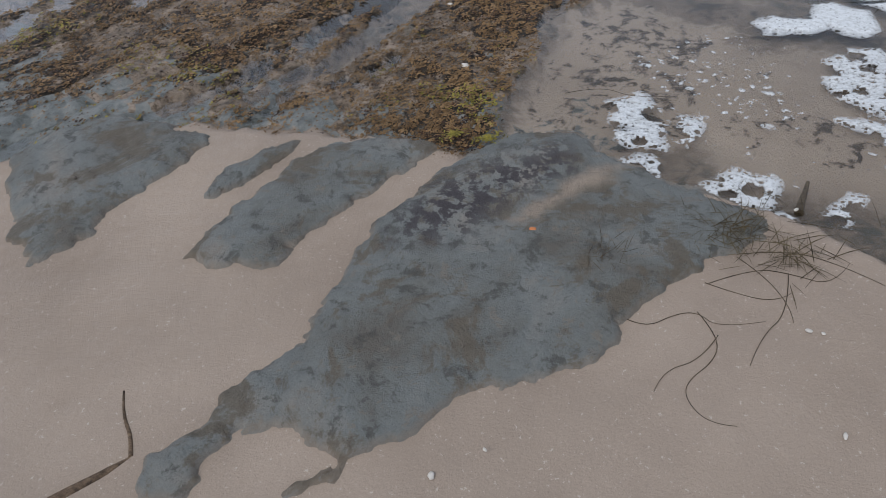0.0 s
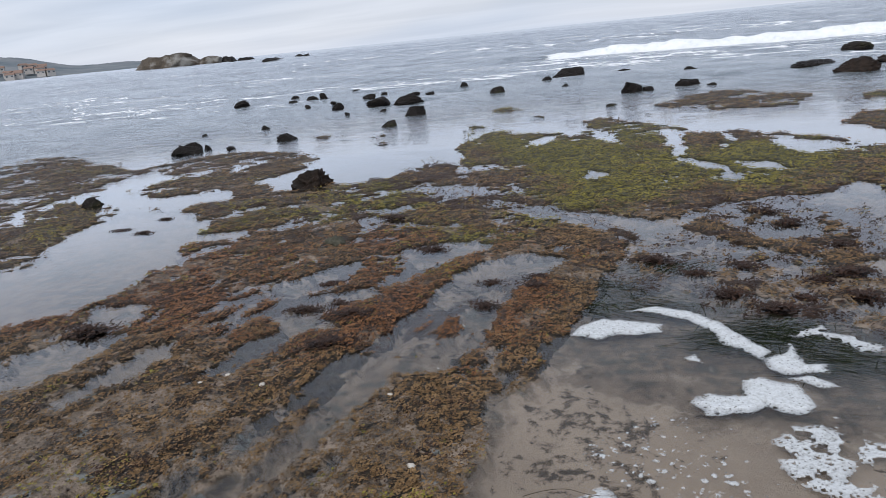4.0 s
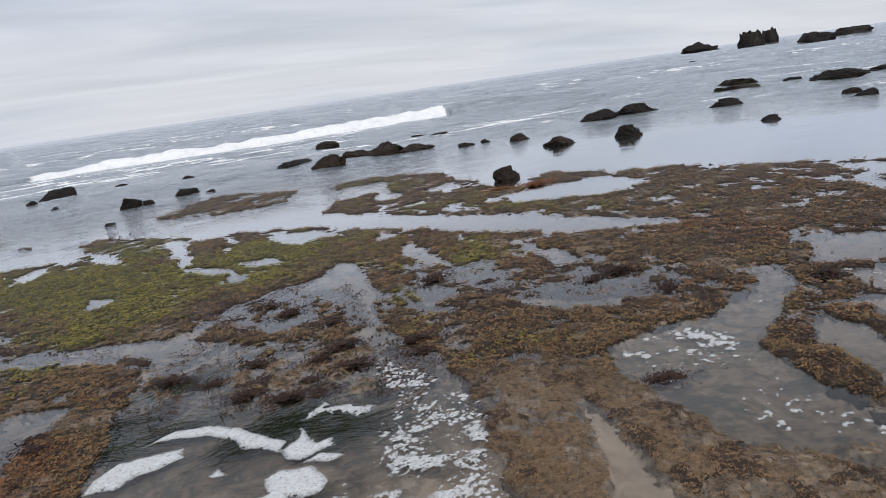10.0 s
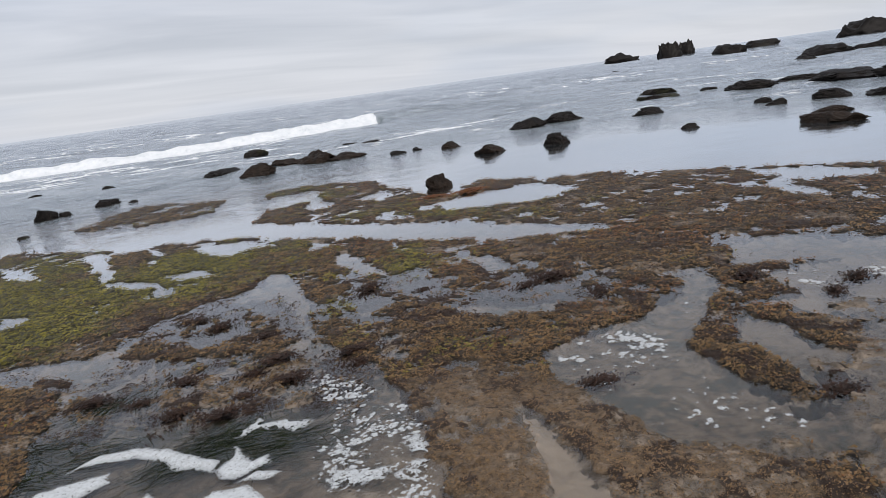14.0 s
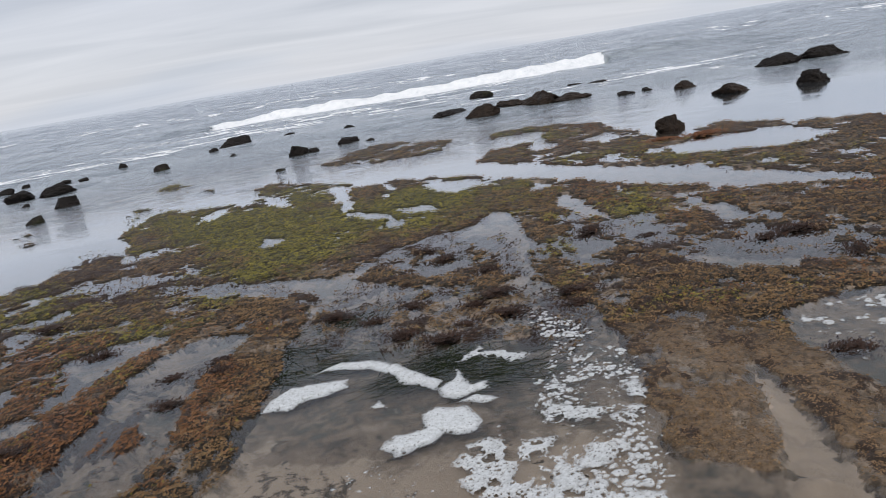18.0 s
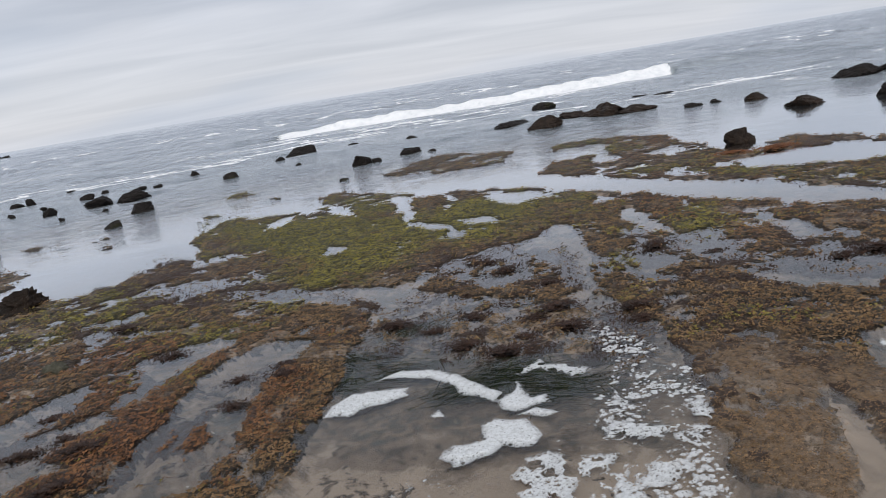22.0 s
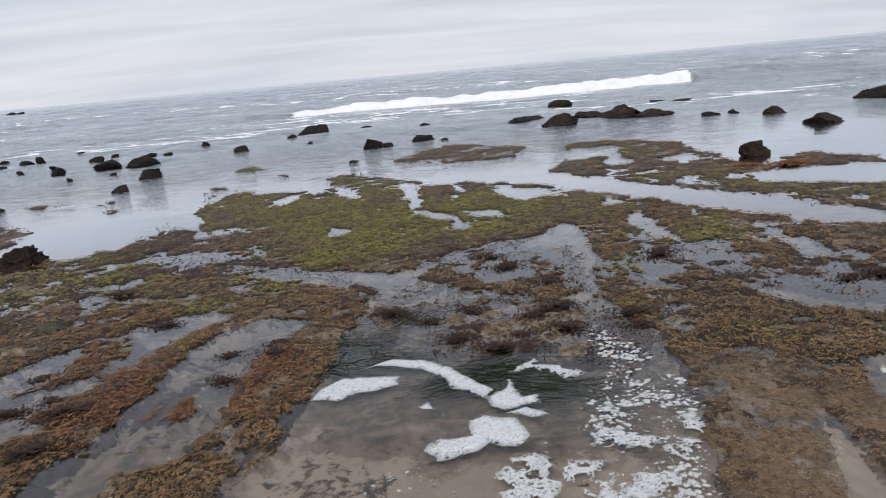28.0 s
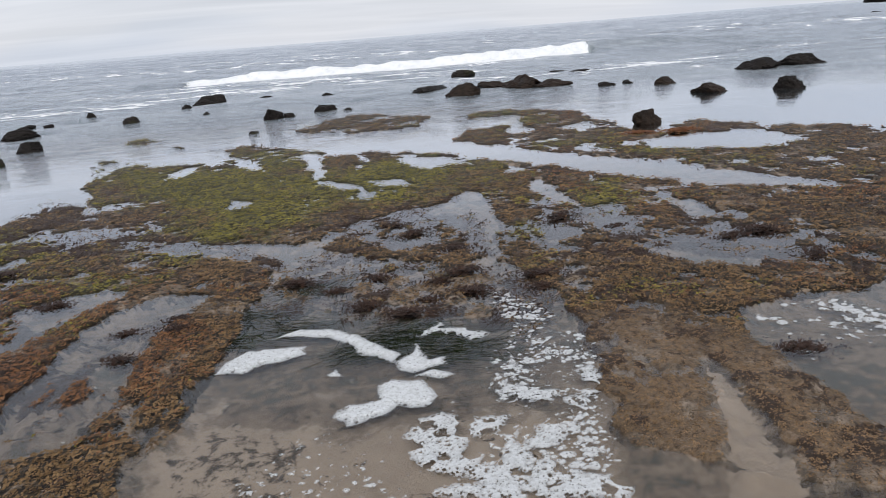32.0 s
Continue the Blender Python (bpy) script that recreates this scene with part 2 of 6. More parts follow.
def water_material():
    m, n, l = material("sea_water")
    p = place(n)
    mp = n.new("ShaderNodeMapping")
    mp.inputs["Rotation"].default_value = (0, 0, radians(15))
    mp.inputs["Scale"].default_value = (0.75, 1.2, 1)
    l.new(p, mp.inputs[0])
    rip = mixed(n, l, 0.5, noise_of(n, l, mp.outputs[0], 4.5, 6, 0.7, 0.3), noise_of(n, l, mp.outputs[0], 1.1, 7, 0.68, 0.4))
    rough_sea = attribute(n, "open_sea")
    k = n.new("ShaderNodeBump")
    l.new(maths(n, l, "ADD", maths(n, l, "MULTIPLY", attribute(n, "ruffled"), 0.60), 0.03), k.inputs["Strength"])
    k.inputs["Distance"].default_value = 0.22
    l.new(rip, k.inputs["Height"])
    clear = n.new("ShaderNodeBsdfTransparent")
    clear.inputs[0].default_value = (0.96, 0.97, 0.96, 1)
    # sky sheen and dark ripples of the open sea, painted as noise streaks
    sheen_body = n.new("ShaderNodeBsdfDiffuse")
    l.new(ramp(n, l, mixed(n, l, 0.6, noise_of(n, l, mp.outputs[0], 0.22, 6, 0.65, 0.5), noise_of(n, l, mp.outputs[0], 1.1, 8, 0.72, 0.5)), [(0.40, (0.08, 0.10, 0.11)), (0.50, (0.19, 0.22, 0.24)), (0.60, (0.36, 0.395, 0.42))]), sheen_body.inputs[0])
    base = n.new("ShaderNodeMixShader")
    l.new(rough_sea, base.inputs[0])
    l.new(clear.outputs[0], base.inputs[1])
    l.new(sheen_body.outputs[0], base.inputs[2])
    gloss = n.new("ShaderNodeBsdfGlossy")
    gloss.inputs["Color"].default_value = (0.95, 0.97, 1, 1)
    l.new(maths(n, l, "ADD", maths(n, l, "MULTIPLY", rough_sea, 0.12), 0.03), gloss.inputs["Roughness"])
    l.new(k.outputs[0], gloss.inputs["Normal"])
    fr = n.new("ShaderNodeFresnel")
    fr.inputs["IOR"].default_value = 1.33
    l.new(k.outputs[0], fr.inputs["Normal"])
    shine = ramp(n, l, fr.outputs[0], [(0.0, (0.01,) * 3), (0.045, (0.055,) * 3), (0.10, (0.14,) * 3), (0.20, (0.34,) * 3), (0.42, (0.68,) * 3), (1.0, (1.0,) * 3)])
    calm = ramp(n, l, fr.outputs[0], [(0.0, (0.02,) * 3), (0.045, (0.12,) * 3), (0.10, (0.38,) * 3), (0.20, (0.70,) * 3), (0.42, (0.92,) * 3), (1.0, (1.0,) * 3)])
    wide = ramp(n, l, fr.outputs[0], [(0.0, (0.02,) * 3), (0.045, (0.07,) * 3), (0.10, (0.24,) * 3), (0.20, (0.50,) * 3), (0.42, (0.82,) * 3), (1.0, (0.94,) * 3)])
    shine = mixed(n, l, attribute(n, "calm"), shine, calm)
    shine = mixed(n, l, rough_sea, shine, wide)
    wet = n.new("ShaderNodeMixShader")
    l.new(shine, wet.inputs[0])
    l.new(base.outputs[0], wet.inputs[1])
    l.new(gloss.outputs[0], wet.inputs[2])
    white = n.new("ShaderNodeBsdfDiffuse")
    l.new(ramp(n, l, noise_of(n, l, p, 3.0, 7, 0.75), [(0.30, (0.60, 0.63, 0.65)), (0.44, (0.78, 0.80, 0.82)), (0.60, (0.88, 0.89, 0.90))]), white.inputs[0])
    lace = noise_of(n, l, mp.outputs[0], 3.2, 8, 0.78, 0.3)
    foam = maths(n, l, "SUBTRACT", maths(n, l, "ADD", maths(n, l, "MULTIPLY", attribute(n, "whitewater"), 0.60), maths(n, l, "MULTIPLY", lace, 0.75)), 0.62)
    foam = ramp(n, l, foam, [(0.0, (0, 0, 0)), (0.09, (1, 1, 1))])
    both = n.new("ShaderNodeMixShader")
    l.new(foam, both.inputs[0])
    l.new(wet.outputs[0], both.inputs[1])
    l.new(white.outputs[0], both.inputs[2])
    out = n.new("ShaderNodeOutputMaterial")
    l.new(both.outputs[0], out.inputs["Surface"])
    return m


def rock_material(name, dark, pale, rough=0.5, scale=9.0, moss=None):
    m, n, l = material(name)
    p = place(n, True)
    mid, fine = noise_of(n, l, p, scale, 6, 0.65, 0.3), noise_of(n, l, p, scale * 6, 5, 0.7)
    col = ramp(n, l, mid, [(0.3, dark), (0.7, pale)])
    col = mixed(n, l, maths(n, l, "MULTIPLY", fine, 0.6), col, tuple(c * 0.45 for c in dark))
    if moss:
        col = mixed(n, l, ramp(n, l, noise_of(n, l, p, scale * 0.6, 5, 0.6), [(0.5, (0, 0, 0)), (0.64, (1, 1, 1))]), col, moss)
    r = ramp(n, l, fine, [(0.3, (rough - 0.18,) * 3), (0.7, (rough + 0.2,) * 3)])
    surface(n, l, col, r, mixed(n, l, 0.4, mid, fine), 0.8, 0.05, 0.18)
    return m


def weed_material(name, dark, mid, pale, rough=0.45, tufted=True):
    m, n, l = material(name)
    g = n.new("ShaderNodeNewGeometry")
    p = g.outputs["Position"]
    mp = n.new("ShaderNodeMapping")
    mp.inputs["Scale"].default_value = (0.75, 1.0, 1.6)
    l.new(p, mp.inputs[0])
    mat_tone = mixed(n, l, 0.5, noise_of(n, l, mp.outputs[0], 16, 5, 0.70, 0.3), noise_of(n, l, mp.outputs[0], 70, 3, 0.7))
    tone = mixed(n, l, 0.35, mat_tone, attribute(n, "tone")) if tufted else mat_tone
    def warm(c, k=1.0):
        return c[0] * 1.08 * k, c[1] * k, c[2] * 0.85 * k

    col = ramp(n, l, tone, [(0.38, warm(dark, 0.4)), (0.45, warm(mid, 0.7)), (0.52, warm(mid, 1.15)), (0.59, warm(pale)), (0.68, warm(pale, 1.25))])
    big = noise_of(n, l, p, 1.7, 4, 0.6)
    col = mixed(n, l, ramp(n, l, big, [(0.5, (0, 0, 0)), (0.72, (0.5, 0.5, 0.5))]), col, dark)
    surface(n, l, col, rough, noise_of(n, l, p, 130, 4, 0.7), 0.7, 0.012, 0.2)
    return m


def foam_material():
    m, n, l = material("sea_foam")
    p = place(n)
    v = n.new("ShaderNodeTexVoronoi")
    v.inputs["Scale"].default_value = 110
    l.new(p, v.inputs["Vector"])
    col = ramp(n, l, noise_of(n, l, p, 60, 4, 0.7), [(0.3, (0.44, 0.45, 0.45)), (0.55, (0.62, 0.64, 0.655))])
    pits = n.new("ShaderNodeTexVoronoi")
    pits.inputs["Scale"].default_value = 55
    l.new(p, pits.inputs["Vector"])
    col = mixed(n, l, ramp(n, l, pits.outputs["Distance"], [(0.16, (0.75, 0.75, 0.75)), (0.24, (0, 0, 0))]), col, (0.16, 0.16, 0.15))
    b = surface(n, l, col, 0.5, v.outputs["Distance"], 0.5, 0.004, 0.3)
    edge = maths(n, l, "MULTIPLY", noise_of(n, l, p, 140, 3, 0.7), 0.12)
    cover = n.new("ShaderNodeMath")
    cover.operation = "SUBTRACT"
    l.new(attribute(n, "cover"), cover.inputs[0])
    l.new(edge, cover.inputs[1])
    l.new(ramp(n, l, cover.outputs[0], [(0.0, (0, 0, 0)), (0.03, (0.35, 0.35, 0.35)), (0.12, (0.72, 0.72, 0.72)), (0.30, (1, 1, 1))]), b.inputs["Alpha"])
    return m


M_GROUND, M_WATER, M_FOAM = ground_material(), water_material(), foam_material()
M_BOULDER = rock_material("wet_dark_boulder", (0.006, 0.005, 0.0045), (0.024, 0.018, 0.015), 0.5, 7)
M_MOSSY = rock_material("weedy_boulder", (0.010, 0.008, 0.007), (0.040, 0.031, 0.024), 0.55, 6, (0.030, 0.030, 0.014))
M_STONE = rock_material("olive_grey_stone", (0.07, 0.07, 0.05), (0.16, 0.15, 0.11), 0.6, 12)
M_RUSTY = rock_material("rusty_boulder", (0.011, 0.008, 0.006), (0.048, 0.030, 0.020), 0.5, 7)
M_ISLET = rock_material("islet_rock", (0.05, 0.04, 0.03), (0.15, 0.12, 0.09), 0.7, 0.35, (0.26, 0.25, 0.23))
M_GREEN = weed_material("green_seaweed", (0.054, 0.050, 0.011), (0.185, 0.170, 0.032), (0.33, 0.305, 0.065))
M_BROWN = weed_material("brown_seaweed", (0.048, 0.029, 0.015), (0.165, 0.106, 0.053), (0.295, 0.204, 0.114))
M_RUST = weed_material("rust_seaweed", (0.054, 0.024, 0.012), (0.172, 0.084, 0.038), (0.285, 0.154, 0.078))
M_DARK = weed_material("dark_seaweed", (0.012, 0.006, 0.005), (0.034, 0.018, 0.013), (0.07, 0.036, 0.024), 0.4)
M_TAN = weed_material("tan_seaweed", (0.10, 0.062, 0.036), (0.215, 0.145, 0.088), (0.33, 0.232, 0.152))
M_ORANGE = weed_material("orange_kelp", (0.07, 0.027, 0.012), (0.17, 0.070, 0.028), (0.27, 0.125, 0.052))


# ---- noise and plan helpers ----
def value_noise(x, y, seed=0):
    xi, yi = np.floor(x).astype(np.int64), np.floor(y).astype(np.int64)
    fx, fy = x - xi, y - yi
    fx, fy = fx * fx * (3 - 2 * fx), fy * fy * (3 - 2 * fy)

    top = hashed(xi, yi, seed) * (1 - fx) + hashed(xi + 1, yi, seed) * fx
    low = hashed(xi, yi + 1, seed) * (1 - fx) + hashed(xi + 1, yi + 1, seed) * fx
    return top * (1 - fy) + low * fy


def hashed(a, b, seed):
    h = (a * 374761393 + b * 668265263 + seed * 1442695041) & 0xFFFFFFFF
    h = ((h ^ (h >> 13)) * 1274126177) & 0xFFFFFFFF
    return ((h ^ (h >> 16)) & 0xFFFF) / 65535.0


def cells(x, y, size, seed=0):
    """Distance to the nearest of many scattered seeds, in cell widths, and that seed's own random number."""
    u, v = x / size, y / size
    iu, iv = np.floor(u).astype(np.int64), np.floor(v).astype(np.int64)
    best, own = np.full(x.shape, 9.0), np.zeros(x.shape)
    for a, b in itertools.product((-1, 0, 1), (-1, 0, 1)):
        cu, cv = iu + a, iv + b
        d = (u - cu - hashed(cu, cv, seed)) ** 2 + (v - cv - hashed(cu, cv, seed + 7)) ** 2
        own = np.where(d < best, hashed(cu, cv, seed + 13), own)
        best = np.minimum(best, d)
    return np.sqrt(best), own


def fbm(x, y, octaves=4, seed=0, gain=0.5):
    total, amp, norm = 0.0, 1.0, 0.0
    for o in range(octaves):
        c, k = math.cos(0.6 + 0.65 * o) * 2 ** o, math.sin(0.6 + 0.65 * o) * 2 ** o
        total = total + amp * value_noise(x * c - y * k + 17.3 * o, x * k + y * c - 9.1 * o, seed + o)
        norm += amp
        amp *= gain
    return total / norm


def smooth(v, a, b):
    k = np.clip((v - a) / (b - a), 0, 1)
    return k * k * (3 - 2 * k)


def signed(poly, x, y):
    """Distance to a closed outline, positive inside; far outside it is cut off."""
    pts = np.array(poly)
    reach = 1.0 + 0.2 * float(np.ptp(pts))
    lo, hi = pts.min(0) - reach, pts.max(0) + reach
    out = np.full(x.shape, -reach)
    near = np.nonzero((x > lo[0]) & (x < hi[0]) & (y > lo[1]) & (y < hi[1]))[0]
    if len(near) == 0:
        return out
    px, py = x[near], y[near]
    best, odd = np.full(px.shape, 1e9), np.zeros(px.shape, bool)
    for (ax, ay), (bx, by) in zip(pts, np.roll(pts, -1, 0)):
        dx, dy = bx - ax, by - ay
        k = np.clip(((px - ax) * dx + (py - ay) * dy) / (dx * dx + dy * dy + 1e-12), 0, 1)
        best = np.minimum(best, (px - ax - k * dx) ** 2 + (py - ay - k * dy) ** 2)
        odd ^= ((ay > py) != (by > py)) & (px < dx * (py - ay) / (dy if abs(dy) > 1e-9 else 1e-9) + ax)
    out[near] = np.sqrt(best) * np.where(odd, 1, -1)
    return out


# ---- plan of the shore: outlines in metres, the eye stands near the origin and looks along +y to the sea ----
LEFT_REEF = [(-8.77,8.62), (-6.3,8.53), (-6.01,9.36), (-5.46,9.92), (-4.27,9.4), (-3.67,8.3), (-4.11,7.27), (-3.61,6.72), (-2.99,7.08), (-2.15,7.1), (-1.47,5.81), (-0.71,5.32), (0.07,4.73), (-0.01,3.73), (-0.22,3.39), (-0.35,2.9), (-0.58,2.41), (-0.63,2.12), (-0.95,1.82), (-2.51,2.01)]
LEFT_TONGUE = [(-15.42,12.67), (-13.45,12.65), (-11.5,12.03), (-8.98,10.19), (-7.37,9.13), (-6.71,8.76), (-6.51,8.12), (-6.12,6.71), (-5.67,6.13), (-5,5.04), (-4.51,4.32), (-4.7,4.06), (-4.76,3.53)]
GREEN_REEF = [(-2.01,9.13), (-1.7,10.33), (-0.46,9.64), (-0.04,11.04), (0.57,10.48), (1.26,9.27), (2.12,8.77), (2.84,7.46), (3.1,6.38), (3.59,5.75), (2.85,4.54), (1.53,4.03), (1.96,5.15), (1.87,5.82), (1.39,5.64), (0.89,5.49), (0.66,5.23), (0.11,5.14), (-0.75,5.68), (-1.35,6.58), (-1.69,7.85)]
OUTER_REEF = [(0.69,12.23), (2.01,14.35), (3.4,12.3), (2.86,11.02), (1.55,11.28)]
RIGHT_REEF = [(2.75,9.22), (3.89,12.22), (4.69,12.25), (5.56,10.87), (5.22,8.9), (5.07,8.01), (6.29,8.61), (6.62,7.41), (7.27,6.94), (7.41,6.06), (8.04,4.89), (8.43,4.0), (8.66,3.36), (5.83,2.21), (5.65,2.63), (5.06,4.12), (4.67,4.8), (4.36,5.77), (3.3,7.9)]
MIDDLE_REEF = [(-0.33,10.84), (0.39,11.35), (2.07,8.69), (2.98,7.15), (3.72,5.89), (4.51,4.72), (5.12,4.16), (6,2.8), (6.17,2.35), (5.53,2.09), (5.34,2.48), (5.15,3.09), (4.81,3.2), (4.3,2.85), (4.94,2.28), (4.31,2.56), (4.05,2.52), (3.88,2.68), (3.57,2.83), (3.31,3.69), (3.07,4.35), (2.31,5.58), (1.93,5.87), (1.41,5.68), (0.82,5.48), (0.05,6.09), (-0.35,6.6)]
MIDDLE_REEF_B = [(1.41,5.68), (1.8,5.36), (1.54,4.18), (1.18,4.04), (0.65,4.53), (0.43,4.95), (0.79,5.32)]
CENTRE_BROWN = [(1.58,3.1), (1.59,3.55), (1.61,3.94), (1.68,4.53), (1.9,5.35), (2.28,5.03), (2.42,4.69), (2.3,4.28), (2.45,4.05), (2.61,3.45), (2.9,3.22), (3.14,3.49), (3.64,3.17), (3.85,2.66), (3.47,2.79), (3.19,2.65), (2.82,2.69), (2.46,2.73), (2.31,2.56), (2.23,2.26), (2.2,1.95), (2.17,1.77), (2.24,1.5), (2.47,1.06), (2.25,0.96), (1.15,2.0), (1.46,2.52)]
ISLET_A = [(-2.01,9.56), (-2.23,11.31), (-1.29,10.56), (-1.32,10.04), (-1.62,9.76)]
ISLET_B = [(-2.11,13.2), (-1.85,13.81), (-1.41,12.86), (-1.79,12.43)]
ISLET_C = [(-1.41,11.8), (-1.15,12.29), (-0.92,11.85), (-1.08,11.37)]
ISLET_D = [(-4.9,10.92), (-4.79,11.36), (-4.29,10.82), (-4.5,10.61)]
ISLET_E = [(-3.86,10.93), (-3.74,11.17), (-3.07,9.83), (-3.26,9.6)]
FAR_PATCH_B = [(3.91,2.31), (4.14,2.24), (4.23,1.94), (3.99,2.16)]
POOL_WEST = [(-4.63,3.99), (-4.49,4.26), (-5.05,5.14), (-6.01,6.58), (-6.31,7.65), (-6.29,8.38), (-5.77,7.55), (-5.41,6.68), (-4.42,6.53), (-4.27,5.87), (-3.85,5.29), (-3.11,5.28), (-3.27,4.79), (-3.23,4.4), (-3.17,3.93), (-3.32,3.35), (-3.48,2.86)]
POOL_WEST_B = [(-2.94,2.45), (-3.11,2.83), (-2.77,3.03), (-2.79,2.65)]
POOL_WEST_C = [(-2.64,2.2), (-2.49,2.48), (-2.33,2.97), (-2.24,2.87), (-2.26,2.61), (-2.42,2.32)]
POOL_STRIP = [(-1.22,2.37), (-1.23,2.62), (-1.17,2.92), (-1.1,3.34), (-1.05,3.63), (-0.97,4.29), (-0.5,4.41), (-0.4,3.95), (-0.46,3.63), (-0.56,3.43), (-0.69,3.27), (-0.7,3.0), (-0.8,2.81), (-1.06,2.6), (-1.15,2.39), (-1.21,2.05), (-1.27,1.83), (-1.34,1.75), (-1.37,1.98), (-1.34,2.22)]
POOL_STRIP_B = [(-2.26,3.16), (-2.17,3.69), (-1.93,4.16), (-1.8,3.94), (-1.89,3.59), (-1.48,3.68), (-1.28,3.26), (-1.48,3.11), (-2.08,3.17)]
POOL_STRIP_C = [(-1.46,4.44), (-1.38,4.7), (-0.91,4.6), (-0.96,4.47), (-1.29,4.31)]
POOL_SMALL = [(-2.4,1.72), (-2.3,1.96), (-2.08,2.15), (-1.99,2.36), (-2.06,1.94), (-2.21,1.74)]
GAP_C = [(-0.26,6.63), (-0.18,6.93), (-0.03,6.85), (-0.12,6.63)]
RUNNEL = [(1.91,2.43), (1.89,2.2), (1.8,1.85), (1.65,1.46), (1.6,1.28), (1.32,1.41), (1.44,1.56), (1.66,1.91)]
EAST_POOL = [(2.42,2.66), (2.79,2.67), (3.09,2.53), (3.44,2.72), (3.71,2.7), (3.26,2.41), (2.91,2.18), (2.66,1.69), (2.65,1.24), (2.64,1.14), (2.51,1.32), (2.26,1.71), (2.36,1.92), (2.27,2.16)]
FOAM_POOL = [(1.45,3.96), (1.59,3.64), (1.59,3.23), (1.56,2.83), (1.36,2.35), (1.24,1.99), (1.14,1.7), (0.79,1.52), (0.28,1.52), (-0.16,1.95), (-0.5,2.46), (-0.41,2.92), (-0.24,3.16), (-0.06,3.54), (0,3.83), (0.11,4.16), (0.2,4.45), (0.83,4.2)]
SHAG_A = [(0.05,4.41), (0.87,4.43), (1.42,4.11), (1.59,3.64), (1.2,3.18), (0.66,3.39), (0.15,3.75)]
SHAG_B = [(0.61,5.38), (1.25,5.78), (1.85,5.38), (1.59,4.14), (0.78,4.78)]
SHAG_C = [(2.17,5.39), (2.89,4.89), (3.33,4.0), (3.67,3.29), (3.55,2.84), (2.92,3.48), (2.03,4.17)]
SHAG_D = [(-2.07,6.94), (-1.93,7.99), (-1.21,6.08), (-0.43,5.28), (0.18,4.81), (0.09,4.7), (-0.71,5.32), (-1.47,5.81)]
BARE_BAND = [(-4.2, 1.0), (-2.6, 0.8), (-2.1, 1.1), (-1.5, 1.4), (-0.6, 1.4), (-0.1, 1.55), (-0.2, 1.95), (-0.5, 2.25), (-1.2, 2.2), (-1.9, 2.4), (-2.6, 2.5), (-4.2, 2.7)]
SLAB_A = [(-0.91,0.25), (-0.83,0.4), (-0.85,0.44), (-0.69,0.66), (-0.72,0.79), (-0.71,0.98), (-0.72,1.08), (-0.59,1.38), (-0.45,1.57), (-0.25,1.63), (-0.09,1.51), (0.18,1.41), (0.34,1.35), (0.33,1.26), (0.19,1.16), (0.18,1.11), (0.1,1.02), (0.02,0.9), (0.03,0.85), (-0.05,0.74), (-0.15,0.67), (-0.26,0.61), (-0.48,0.35), (-0.53,0.28), (-0.86,0.18)]
SLAB_A_BAY = [(-0.77,0.31), (-0.74,0.38), (-0.62,0.43), (-0.49,0.36), (-0.59,0.26), (-0.77,0.2)]
SLAB_A_STREAK = [(-0.33,1.16), (-0.21,1.35), (-0.09,1.48), (-0.09,1.4), (-0.2,1.28), (-0.29,1.16)]
SLAB_B = [(-1.2,0.8), (-1.14,1.08), (-1.1,1.3), (-0.92,1.45), (-0.81,1.48), (-0.65,1.47), (-0.69,1.38), (-0.78,1.21), (-0.84,1.07), (-0.9,0.97), (-0.92,0.86), (-1.06,0.81)]
SLAB_B_FINGER = [(-1.29,1.07), (-1.3,1.2), (-1.21,1.35), (-1.11,1.42), (-1.11,1.33), (-1.19,1.16), (-1.25,1.08)]
SLAB_C = [(-1.68,0.69), (-1.84,0.82), (-2.12,1.08), (-2.07,1.23), (-1.93,1.4), (-1.46,1.39), (-1.45,1.22), (-1.55,0.97), (-1.54,0.85), (-1.62,0.7)]
CRUST = [(-0.63,1.03), (-0.6,1.24), (-0.49,1.34), (-0.26,1.5), (-0.23,1.43), (-0.37,1.29), (-0.45,1.1), (-0.53,1.05)]
WEEDY_A = [(2.16,5.44), (2.48,5.13), (2.86,4.85), (3.04,4.62), (2.94,4.25), (3.06,4.08), (2.81,3.96), (2.29,3.83), (2.03,3.99), (2.07,4.26), (2.42,4.5), (2.29,4.93)]
WEEDY_B = [(3.31,4.01), (3.58,4.06), (3.57,3.67), (3.54,3.38), (3.28,3.37), (3.2,3.71)]
WEEDY_C = [(0.56,5.41), (0.92,5.61), (1.26,5.82), (1.61,5.58), (1.54,5.16), (1.32,4.73), (0.96,4.85), (0.73,5.0)]
WEEDY_D = [(2.13,5.34), (2.53,5.29), (2.94,4.86), (3.04,4.65), (3.03,3.99), (2.56,4.25), (2.35,4.38), (2.42,4.97), (2.13,5.17)]
WEEDY_E = [(3.45,4.09), (3.57,3.92), (3.48,3.41), (3.57,3.22), (3.31,3.15), (2.96,3.19), (2.71,3.49), (2.77,3.89), (3.1,3.59)]
PUDDLE_1 = [(-2.1,10.84), (-1.84,10.63), (-1.71,9.51), (-1.9,9.82)]
PUDDLE_2 = [(-1.03,9.16), (-0.8,9.57), (-0.64,9.24), (-0.84,8.82)]
PUDDLE_3 = [(-0.2,9.8), (0.04,9.37), (0.14,8.51), (-0.06,8.87)]
PUDDLE_4 = [(0.74,7.61), (1.11,7.1), (1.14,6.68), (1.06,6.35), (1.06,6.79), (0.82,7.12)]
